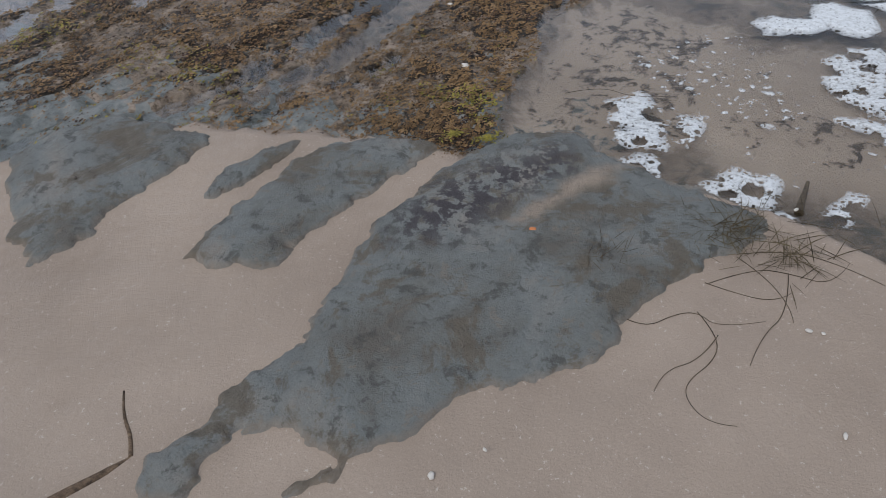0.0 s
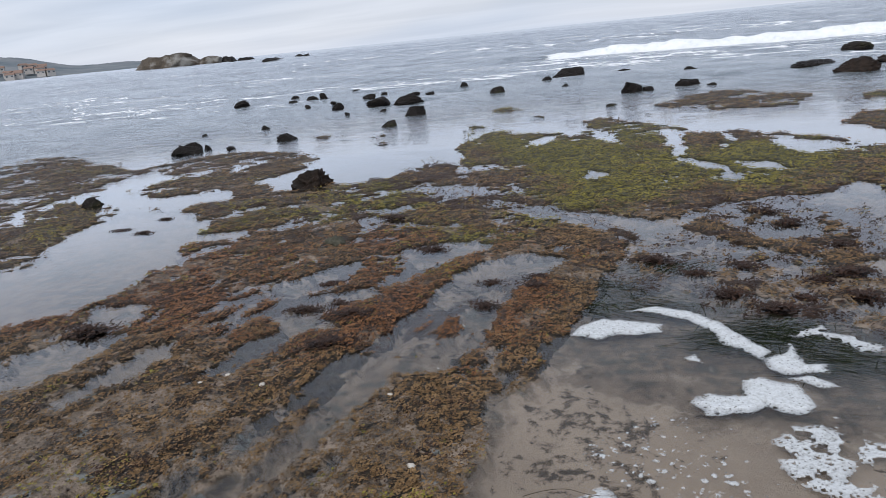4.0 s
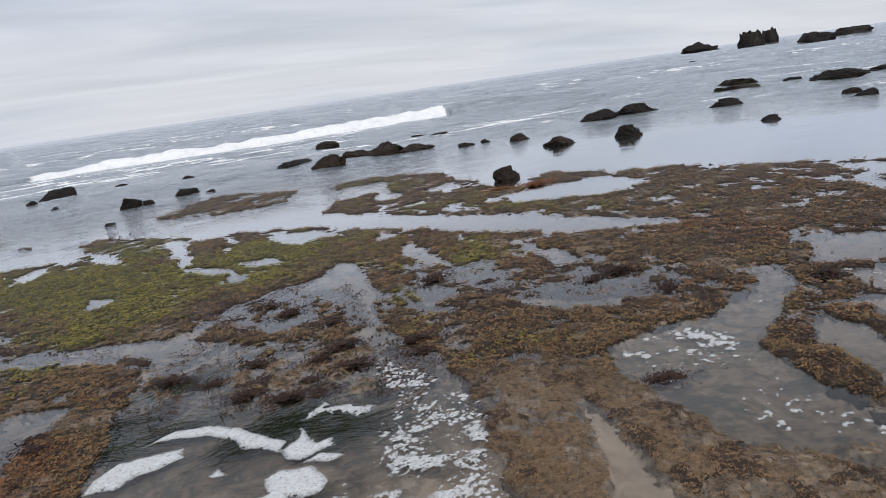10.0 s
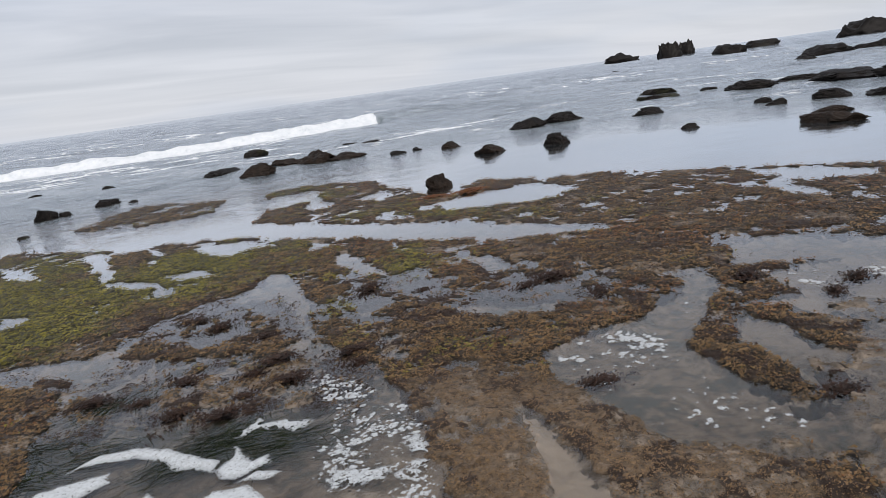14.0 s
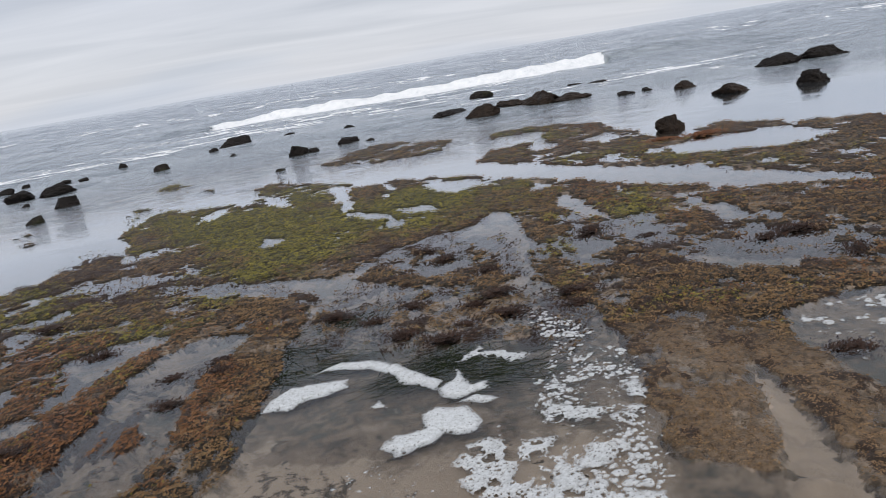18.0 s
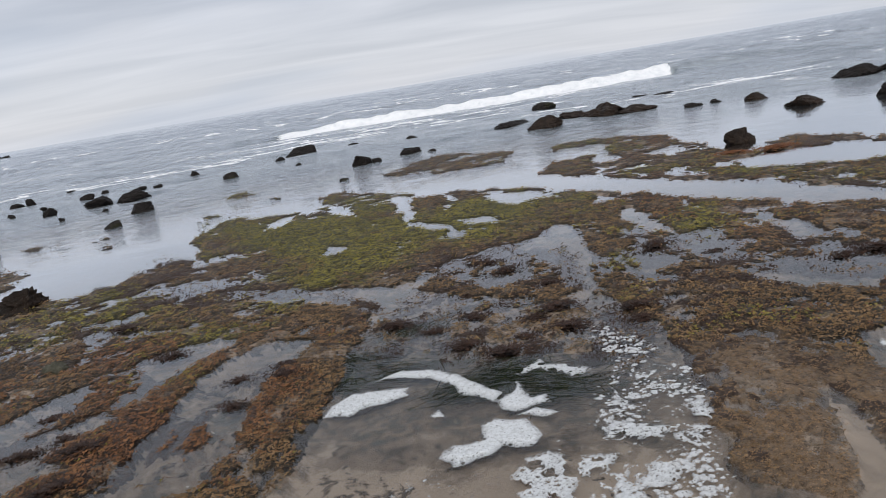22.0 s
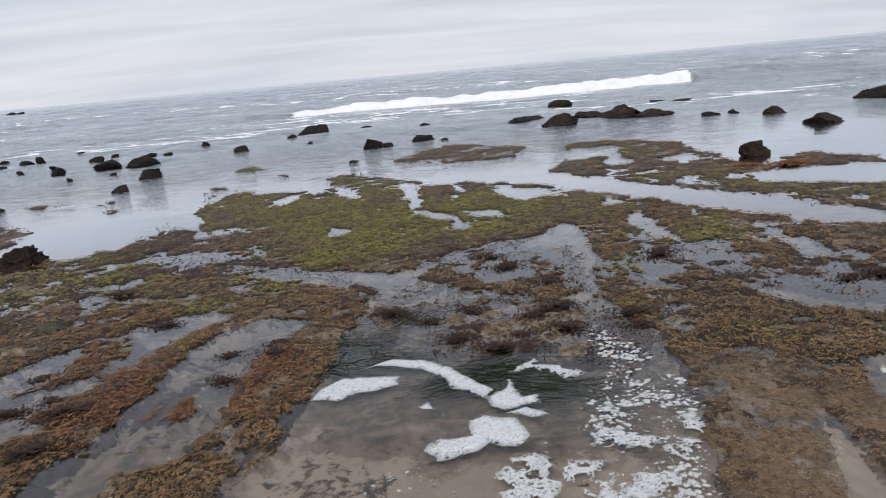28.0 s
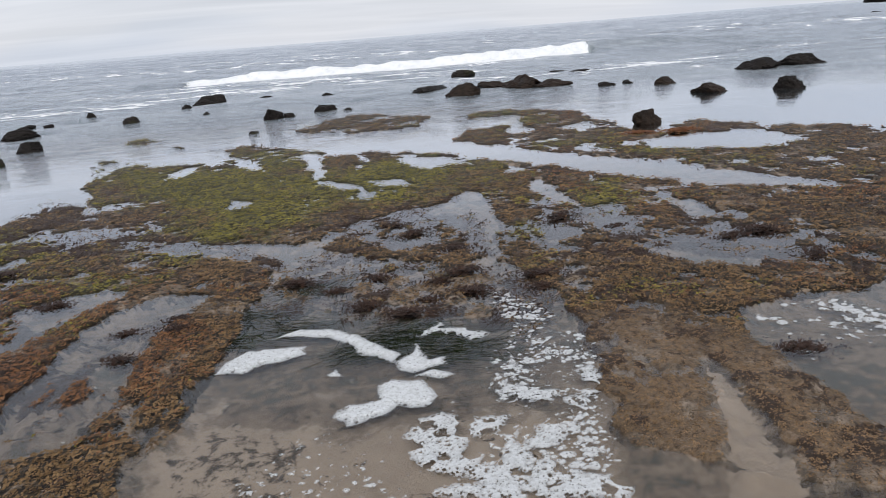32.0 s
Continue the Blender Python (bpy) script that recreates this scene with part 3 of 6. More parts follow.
PUDDLE_5 = [(1.29,7.16), (1.64,7.01), (1.59,6.68), (1.3,6.83)]
PUDDLE_6 = [(1.95,8.53), (2.19,7.81), (2.01,7.41), (1.83,7.88)]
PUDDLE_7 = [(-0.29,6.65), (-0.14,6.99), (0.02,6.89), (-0.12,6.65)]
PUDDLE_8 = [(1.92,6.12), (2.06,5.97), (2.01,5.5), (1.85,4.96), (1.7,4.49), (1.62,4.54), (1.87,5.32), (1.84,5.71)]
PUDDLE_9 = [(2.7,6.31), (2.76,5.98), (2.71,5.11), (2.51,5.2), (2.52,5.86)]
PUDDLE_10 = [(3.47,5.01), (3.49,4.64), (3.33,4.34), (3.28,4.58)]
PUDDLE_11 = [(-2.15,7.57), (-1.37,6.48), (-0.89,5.82), (-0.33,5.52), (0.32,5.12), (0.23,4.9), (0.07,4.86), (-0.31,5.08), (-0.86,5.58), (-1.29,6.07), (-1.96,6.8)]
PUDDLE_12 = [(-1.01,5.19), (-0.89,5.22), (-0.84,5.12), (-0.9,5.03)]
PUDDLE_13 = [(-1.38,4.83), (-1.04,4.71), (-1.06,4.48), (-1.3,4.49)]
PUDDLE_14 = [(0.77,9.79), (0.9,9.25), (0.89,7.71), (0.77,7.62), (0.7,8.44)]
PUDDLE_15 = [(1.37,8.67), (1.48,8.67), (1.25,7.89)]
PUDDLE_16 = [(5.23,3.49), (5.39,3.16), (5.66,2.72), (5.46,2.64), (5.17,3.19)]
PUDDLE_17 = [(4.99,3.28), (5.25,3.08), (5.41,2.64), (5.22,2.49), (4.99,2.57), (4.73,2.81), (4.67,3.07)]
PUDDLE_18 = [(5.65,2.6), (6.11,2.4), (6.45,2.11), (6.96,1.7), (7.06,1.32), (5.13,0.91), (5.34,1.38), (5.55,1.76), (5.29,1.97), (5.01,2.06), (5.64,2.15), (5.69,2.5)]
PUDDLE_19 = [(4.24,2.72), (4.6,2.5), (4.89,2.21), (5.23,2.03), (4.91,1.84), (5.05,1.52), (5.32,1.26), (5.25,0.94), (3.93,0.66), (3.71,1.13), (3.8,1.69), (3.94,2.21), (4.03,2.56)]
PUDDLE_20 = [(6.94,4.44), (7.18,4.24), (6.94,3.64), (6.51,3.27), (6.53,3.72)]
PUDDLE_21 = [(7.13,5.54), (7.05,4.94), (6.86,4.45), (6.8,4.92)]
PUDDLE_22 = [(4.9,4.66), (5.3,4.45), (4.85,4.39)]
PUDDLE_23 = [(7.28,3.08), (7.75,2.96), (7.87,2.8), (7.33,2.83)]
PUDDLE_24 = [(7.69,5.0), (8.09,4.47), (8.19,3.61), (7.53,3.47), (7.36,3.85), (7.44,4.63)]
PUDDLE_25 = [(4.61,7.22), (5.2,7.39), (5.81,7.18), (6.34,6.59), (5.74,6.18), (5.37,6.2), (4.67,6.63)]
PUDDLE_26 = [(2.8,7.36), (2.85,6.68), (2.67,6.68)]
PUDDLE_27 = [(2.59,6.17), (2.81,6.34), (2.62,5.45), (2.74,5.05), (2.58,5.07), (2.51,5.72)]
PUDDLE_28 = [(1.86,5.98), (2.08,6.03), (2.04,5.76), (1.86,5.2), (1.88,5.5), (1.85,5.83)]
PUDDLE_29 = [(3.45,4.9), (3.45,4.49), (3.34,4.25), (3.14,4.25), (3.26,4.59)]
PUDDLE_30 = [(4.28,3.5), (4.33,3.31), (4.18,3.27)]
PUDDLE_31 = [(3.95,3.14), (4.03,2.89), (3.86,2.67), (3.44,2.5), (3.39,2.59), (3.63,2.85)]
PUDDLE_32 = [(3.45,10.87), (4.08,11.28), (4.59,11.29), (4.05,10.21), (3.33,9.96)]
PUDDLE_33 = [(3.78,9.83), (4.56,11.39), (3.86,9.11), (3.6,9.17)]
PUDDLE_34 = [(4.32,9.32), (5,9.5), (4.93,8.97), (4.28,8.82)]
PUDDLE_35 = [(-3.22,3.43), (-2.91,3.57), (-2.81,3.39), (-2.93,3.2)]
PUDDLE_36 = [(-3.49,4.75), (-3.42,5.13), (-3.2,5.4), (-3.09,5.15), (-3.22,4.79)]
PUDDLE_37 = [(-1.79,1.9), (-1.64,2.12), (-1.58,2.5), (-1.5,2.39), (-1.58,2.19), (-1.68,1.88)]
PUDDLE_38 = [(-0.96,1.88), (-0.86,2.1), (-0.77,2.36), (-0.72,2.27), (-0.8,2.03), (-0.91,1.85)]
PUDDLE_39 = [(-1.11,5.28), (-0.56,5.64), (0.18,5.21), (0.24,4.98), (-0.53,5.29), (-1.01,5.52)]
PUDDLES = [PUDDLE_1, PUDDLE_2, PUDDLE_3, PUDDLE_4, PUDDLE_5, PUDDLE_6, PUDDLE_7, PUDDLE_8, PUDDLE_9, PUDDLE_10, PUDDLE_11, PUDDLE_12, PUDDLE_13, PUDDLE_14, PUDDLE_15, PUDDLE_16, PUDDLE_17, PUDDLE_18, PUDDLE_19, PUDDLE_20, PUDDLE_21, PUDDLE_22, PUDDLE_23, PUDDLE_24, PUDDLE_25, PUDDLE_26, PUDDLE_27, PUDDLE_28, PUDDLE_29, PUDDLE_30, PUDDLE_31, PUDDLE_32, PUDDLE_33, PUDDLE_34, PUDDLE_35, PUDDLE_36, PUDDLE_37, PUDDLE_38, PUDDLE_39]
EAST_BAND_A = [(2.93,2.21), (3.26,2.42), (3.71,2.57), (3.64,2.35), (3.37,2.22), (3.19,2.02), (3.1,1.8), (2.94,1.55), (2.78,1.32), (2.67,1.46), (2.75,1.75), (2.84,1.98)]
EAST_BAND_B = [(3.68,2.56), (3.79,2.12), (3.79,1.67), (3.49,1.53), (3.33,1.62), (3.33,1.78), (3.48,2.04), (3.5,2.29)]
EAST_ISLE_A = [(5.1,1.94), (5.32,1.95), (5.54,1.68), (5.39,1.56), (5.02,1.68), (4.9,1.82)]
EAST_ISLE_B = [(3.58,1.38), (3.76,1.31), (3.8,1.16), (3.65,1.13), (3.55,1.28)]
EAST_ISLE_C = [(5.13,1.51), (5.36,1.41), (5.41,1.22), (5.1,1.2), (4.98,1.36)]
EAST_FLAT = [(3.19,1.85), (3.5,1.55), (3.77,0.92), (3.66,0.5), (2.17,0.23), (1.35,1.2), (1.91,1.77), (2.18,1.64), (2.48,1.3), (2.59,1.08), (2.74,1.3), (2.9,1.52)]
EAST_REEF_TOP = [(6.89,4.51), (7.73,4.99), (8.09,4.47), (8.33,3.71), (8.6,3.3), (8.76,2.35), (8.94,0.84), (7.45,0.67), (7.11,1.33), (6.78,1.79), (6.51,2.13), (6.13,2.41), (5.7,2.65), (5.24,3.41)]
FOAM_NEAR_LOOSE = [(-0.17,1.91), (0.16,1.68), (0.46,1.38), (0.62,1.37), (0.78,2.5), (0.5,2.33), (0.21,2.42), (-0.2,2.36)]
BEACH = [(-16, -3), (-6, 0.4), (-2.6, 0.85), (-2.1, 1.15), (-1.6, 1.45), (-1.1, 1.5), (-0.6, 1.45), (-0.1, 1.5), (0.35, 1.4), (0.8, 1.2), (1.3, 0.8), (2.2, 0.3), (4, -0.8), (16, -3), (4000, -900), (4000, -4300), (-4000, -4300), (-4000, -900)]
TAN_SHELF = [(1.0, 0.9), (1.3, 2.3), (1.6, 3.0), (2.0, 2.9), (2.3, 2.2), (2.3, 1.2), (2.0, 0.6)]
RUST_AREA = [(-4, 3), (-3.6, 5.4), (-1.8, 5.2), (0, 4.4), (-0.2, 3.4), (-0.6, 2.7), (-1.8, 2.9)]
EAST_SHALLOWS = [(2.6, 1.1), (3.7, 2.6), (4.3, 2.9), (6, 2), (6, -1), (2.8, -0.5)]
FOAM_A = [(-0.23,3.12), (-0.19,3.2), (-0.06,3.32), (0.23,3.24), (0.21,3.15), (0.01,3.12), (-0.09,3.07)]
FOAM_B = [(0.06,3.4), (0.2,3.49), (0.39,3.41), (0.51,3.2), (0.64,2.96), (0.6,2.87), (0.48,3.03), (0.35,3.31), (0.19,3.39)]
FOAM_C = [(0.27, 2.5), (0.34, 2.58), (0.47, 2.57), (0.47, 2.68), (0.55, 2.72), (0.67, 2.67), (0.71, 2.51), (0.66, 2.45), (0.55, 2.49), (0.48, 2.43), (0.39, 2.43), (0.31, 2.41)]
FOAM_D = [(0.52, 2.25), (0.6, 2.36), (0.68, 2.36), (0.78, 2.3), (0.92, 2.25), (0.82, 2.15), (0.74, 2.18), (0.66, 2.08), (0.73, 2.05), (0.7, 2.01), (0.63, 1.97), (0.56, 2.02), (0.5, 2.12)]
FOAM_E = [(0.61, 2.88), (0.7, 2.95), (0.74, 3.07), (0.75, 2.97), (0.77, 2.85), (0.84, 2.84), (0.82, 2.76), (0.74, 2.77), (0.67, 2.75), (0.63, 2.79)]
FOAM_F = [(0.98, 2.41), (1.02, 2.49), (1.08, 2.46), (1.07, 2.38), (1.19, 2.33), (1.11, 2.28), (1.03, 2.32), (0.98, 2.37)]
FOAM_G = [(1.18, 2.25), (1.29, 2.31), (1.32, 2.28), (1.21, 2.2)]
FOAM_H = [(0.78, 3.14), (0.92, 3.22), (0.95, 3.14), (1.05, 3.08), (1.08, 2.99), (1.02, 2.98), (0.92, 3.11)]
FOAM_I = [(-0.16,1.86), (-0.07,1.94), (-0.01,1.84), (-0.02,1.73), (-0.14,1.74)]
FOAM_J = [(-0.13,1.68), (0.01,1.78), (0.03,1.64), (-0.07,1.63)]
FOAM_K = [(0.07,1.83), (0.13,1.84), (0.13,1.68), (0.08,1.69)]
FOAM_M = [(0.16,1.49), (0.23,1.58), (0.35,1.56), (0.32,1.44), (0.21,1.41)]
FOAM_N = [(0.27,1.41), (0.39,1.41), (0.38,1.35), (0.28,1.35)]
FOAM_O = [(-0.11,1.54), (-0.04,1.58), (0.08,1.55), (0.06,1.47), (-0.05,1.47)]
FOAM_Q = [(0.48,1.43), (0.54,1.52), (0.58,1.52), (0.52,1.4)]
FOAM_LOOSE = [(1.34,3.57), (1.45,3.31), (1.54,2.92), (1.43,2.43), (1.26,2.02), (1.14,1.7), (0.86,1.68), (0.45,1.96), (0.44,2.1), (0.88,2.25), (1.11,2.85)]
FOAM_EAST_A = [(2.38,2.59), (2.65,2.67), (2.86,2.6), (2.99,2.34), (2.91,2.25), (2.65,2.41), (2.52,2.53), (2.37,2.47)]
FOAM_EAST_B = [(2.43,1.92), (2.63,1.86), (2.38,1.62), (2.24,1.76)]
FOAM_EAST_C = [(4.23,2.64), (4.48,2.43), (4.39,2.01), (4.23,1.94), (4.17,2.34)]
FOAM_EAST_D = [(4.66,2.15), (4.76,1.84), (4.73,1.2), (4.53,1.14), (4.45,1.64), (4.48,1.98)]
FOAM_EAST_LOOSE = [(2.42,2.66), (2.79,2.67), (3.09,2.53), (3.44,2.72), (3.71,2.7), (3.26,2.41), (2.91,2.18), (2.66,1.69), (2.65,1.24), (2.64,1.14), (2.51,1.32), (2.26,1.71), (2.36,1.92), (2.27,2.16)]
FOAM_S = [(0.66, 1.98), (0.71, 2.0), (0.76, 1.94), (0.81, 1.99), (0.86, 2.12), (0.9, 2.13), (0.87, 1.99), (0.88, 1.89), (0.81, 1.76), (0.66, 1.83), (0.71, 1.89)]
FOAM_T = [(0.95, 2.08), (1.07, 2.17), (1.15, 2.17), (1.11, 2.07), (1.01, 2.02), (0.92, 2.03)]
FOAM_U = [(0.85, 1.83), (0.94, 1.91), (1.02, 1.8), (1.15, 1.74), (1.1, 1.66), (0.91, 1.72), (0.83, 1.78)]
FOAM_V = [(0.52, 1.89), (0.62, 1.91), (0.68, 1.88), (0.66, 1.83)]
FOAM_W = [(1.34, 2.47), (1.39, 2.49), (1.4, 2.37), (1.33, 2.33)]
FOAM_X = [(0.65, 2.72), (0.74, 2.74), (0.82, 2.64), (0.76, 2.64)]
FOAM_Y = [(0.28, 2.88), (0.33, 2.94), (0.35, 2.84)]
FOAM_SOLID = [FOAM_A, FOAM_B, FOAM_C, FOAM_E, FOAM_X, FOAM_Y]
FOAM_LACY = [FOAM_D, FOAM_F, FOAM_G, FOAM_H, FOAM_I, FOAM_J, FOAM_K, FOAM_M, FOAM_N, FOAM_O, FOAM_Q, FOAM_S, FOAM_T, FOAM_U, FOAM_V, FOAM_W]
FOAM_EAST = [FOAM_EAST_A, FOAM_EAST_B, FOAM_EAST_C, FOAM_EAST_D]
REEFS = [LEFT_REEF, LEFT_TONGUE, GREEN_REEF, OUTER_REEF, RIGHT_REEF, EAST_REEF_TOP, MIDDLE_REEF, MIDDLE_REEF_B, CENTRE_BROWN,
         ISLET_A, ISLET_B, ISLET_C, ISLET_D, ISLET_E, FAR_PATCH_B]
POOLS = [POOL_WEST, POOL_WEST_B, POOL_WEST_C, POOL_STRIP, POOL_STRIP_B, POOL_STRIP_C, POOL_SMALL, GAP_C, EAST_POOL, FOAM_POOL] + PUDDLES
ISLANDS = [EAST_BAND_A, EAST_BAND_B, EAST_ISLE_A, EAST_ISLE_B, EAST_ISLE_C]
WEST_FILL = [(-1.53, 6.05), (-0.99, 5.66), (-0.45, 5.4), (0.06, 4.78), (0.01, 4.11), (-0.12, 3.81), (-0.31, 4.19), (-0.62, 4.46), (-1.04, 4.69), (-1.2, 4.58)]
WEST_FILL_B = [(-3.55,2.6), (-3.36,2.83), (-3.27,3.15), (-3.24,3.67), (-2.85,3.83), (-2.47,3.35), (-2.66,2.94), (-3.05,2.88), (-3.1,2.63), (-2.93,2.33), (-2.58,2.1), (-2.7,1.99), (-2.75,1.84)]
EAST_MUD = [(3.52,1.96), (4.06,2.03), (4.4,1.62), (4.43,1.11), (2.52,0.57), (2.7,0.94), (3.13,1.43)]
WEEDY_H = [(-1.98,8.09), (-1.56,7.55), (-1.03,6.22), (-0.12,5.33), (0.22,4.75), (0.16,4.35), (-0.24,5.27), (-0.98,5.62), (-1.52,6.01)]
PALE_SHELF = [(-0.48, 1.6), (-0.52, 2.12), (-0.43, 2.51), (-0.3, 2.77), (0.1, 2.5), (0.2, 2.1), (0.15, 1.7), (-0.3, 1.5)]
WEEDY_F = [(-1.01, 3.96), (-1.0, 4.47), (-0.72, 4.52), (-0.25, 4.25), (-0.3, 3.82), (-0.46, 3.39), (-0.66, 3.43), (-0.82, 3.51)]
WEEDY_MID = [(-0.05, 4.15), (0.14, 4.73), (0.46, 4.82), (0.73, 4.52), (0.76, 3.9), (1.06, 3.68), (1.31, 3.59), (1.66, 3.72), (1.59, 3.23), (1.31, 2.89), (1.1, 3.16), (0.96, 3.32), (0.66, 3.39), (0.32, 3.57), (0.08, 3.54)]
WEEDY_POOLS = [WEEDY_A, WEEDY_B, WEEDY_C, WEEDY_D, WEEDY_E, WEEDY_F, WEEDY_H, WEEDY_MID]
CHANNEL = [(0.29, 10.79), (0.8, 11.91), (1.84, 10.72), (2.66, 10.33), (3.16, 11.15), (3.4, 10.65), (2.67, 8.98), (3.12, 7.7), (3.63, 6.64), (4.09, 5.73), (4.51, 4.82), (4.16, 4.98), (3.69, 5.61), (3.29, 6.51), (2.89, 7.47), (2.26, 8.77), (1.29, 9.36)]
LAGOON = [(4.83, 7.54), (5.59, 7.56), (6.27, 7.1), (6.13, 6.37), (5.47, 6.35), (4.54, 6.95)]
WEST_LAND = [(-12.46, 11.62), (-11.1, 11.83), (-8.41, 9.98), (-6.64, 8.74), (-6.58, 8.94), (-5.89, 9.89), (-4.54, 9.7), (-3.91, 9.05), (-3.82, 8.41), (-4.07, 7.6), (-3.98, 7.27), (-3.56, 6.85), (-2.92, 6.92), (-2.52, 7.26), (-1.86, 6.98), (-1.98, 6.48), (-1.68, 5.98), (-1.29, 5.86), (-0.7, 5.52), (-0.28, 5.16), (0.04, 4.84), (0.11, 4.45), (-0.01, 3.92), (-0.07, 3.49), (-0.18, 3.27), (-0.3, 3.0), (-0.35, 2.66), (-0.51, 2.46), (-0.51, 2.06), (-1.05, 1.93), (-2.75, 2.09)]
WEST_POOL = [(-3.74, 3.07), (-3.39, 3.38), (-3.26, 3.78), (-3.3, 4.38), (-3.53, 4.99), (-3.57, 5.43), (-4.35, 5.99), (-4.95, 6.07), (-4.93, 5.28), (-4.54, 4.51), (-4.59, 4.23), (-4.8, 4.1)]
WEST_ARM_A = [(-5.98, 6.63), (-5.92, 7.16), (-5.06, 6.73), (-4.18, 6.96), (-3.99, 6.6), (-4.21, 6.29), (-4.83, 6.28)]
WEST_ARM_B = [(-6.44, 7.5), (-6.31, 8.54), (-5.64, 7.94), (-5.83, 7.26)]
WEST_ARM_C = [(-3.46, 5.1), (-3.1, 5.29), (-3.0, 5.09), (-3.34, 4.94)]
POND_A = [(-2.93, 2.47), (-3.11, 2.78), (-2.96, 3.06), (-2.68, 3.04), (-2.69, 2.77), (-2.82, 2.51)]
POND_B = [(-2.54, 2.31), (-2.5, 2.53), (-2.44, 2.92), (-2.3, 3.03), (-2.24, 2.82), (-2.34, 2.54), (-2.46, 2.29)]
POND_C = [(-2.22, 3.19), (-2.19, 3.62), (-2.04, 3.97), (-1.86, 4.14), (-1.71, 3.96), (-1.81, 3.81), (-2.11, 3.62), (-2.13, 3.23)]
POND_D = [(-2.0, 3.39), (-1.88, 3.62), (-1.49, 3.76), (-1.38, 3.66), (-1.64, 3.4), (-1.43, 3.2), (-1.7, 3.2)]
POND_E = [(-1.49, 4.55), (-1.06, 4.71), (-0.84, 4.57), (-1.0, 4.37), (-1.29, 4.26)]
POND_F = [(-3.25, 3.47), (-2.89, 3.57), (-2.8, 3.32), (-3.01, 3.23)]
POND_G = [(-1.27, 2.22), (-1.23, 2.66), (-1.12, 3.04), (-1.02, 3.49), (-0.94, 4.05), (-0.62, 4.4), (-0.3, 4.24), (-0.52, 3.79), (-0.63, 3.41), (-0.64, 3.12), (-0.81, 2.71), (-1.02, 2.7), (-1.14, 2.15), (-1.22, 1.92), (-1.28, 1.94)]
POND_ISLE = [(-1.06, 3.12), (-1.02, 3.49), (-0.82, 3.5), (-0.82, 3.08)]
EAST_LAND_A = [(2.49, 2.69), (2.93, 2.73), (3.25, 2.7), (3.72, 2.82), (4.57, 3.54), (3.87, 3.32), (2.89, 3.11), (2.39, 2.79)]
EAST_LAND_B = [(3.45, 2.49), (3.77, 2.7), (4.07, 2.82), (4.3, 2.73), (4.06, 2.28), (3.93, 2.16), (3.66, 2.32), (3.45, 2.38)]
MID_LAND_A = [(0.84, 4.76), (1.12, 4.94), (1.48, 5.03), (1.64, 4.87), (1.53, 4.4), (1.34, 3.99), (1.05, 4.21), (0.88, 4.4)]
MID_LAND_B = [(1.86, 5.02), (2.0, 4.95), (2.09, 4.51), (2.36, 4.32), (2.49, 4.13), (2.27, 3.75), (1.74, 3.74), (1.55, 3.91), (1.61, 4.24)]
DARK_WEED = [(-1.15, 5.65), (-1.9, 5.9), (-2.4, 7.2), (-2.2, 8.5), (-1.72, 7.7), (-1.5, 6.6)]
CLEAR_WATER = [CHANNEL, LAGOON, WEST_POOL, WEST_ARM_A, WEST_ARM_B, WEST_ARM_C, POND_A, POND_B, POND_C, POND_D, POND_E, POND_F, POND_G]
SHAGGY = [SHAG_A, SHAG_B, SHAG_C, SHAG_D]


def ragged(x, y):
    """Places shifted by noise, so that outlines turn uneven."""
    r = np.minimum(np.hypot(x, y), 14)
    big, small = 0.02 + 0.008 * r, 0.012 + 0.008 * r
    wx = x + big * (fbm(x * 1.9, y * 1.9, 3, 11) - 0.5) * 2 + small * (fbm(x * 9, y * 9, 3, 12) - 0.5) * 2
    wy = y + big * (fbm(x * 1.9, y * 1.9, 3, 29) - 0.5) * 2 + small * (fbm(x * 9, y * 9, 3, 30) - 0.5) * 2
    tiny = 0.010 + 0.005 * r
    wx = wx + tiny * (fbm(x * 26, y * 26, 2, 31) - 0.5) * 2
    wy = wy + tiny * (fbm(x * 26, y * 26, 2, 32) - 0.5) * 2
    return wx, wy


def beach_height(x, y):
    return 0.030 + 0.010 * (fbm(x * 1.3, y * 1.3, 3, 5) - 0.5) + 0.004 * (fbm(x * 11, y * 11, 3, 6) - 0.5) + 0.05 * np.clip(0.2 - y, 0, 60)


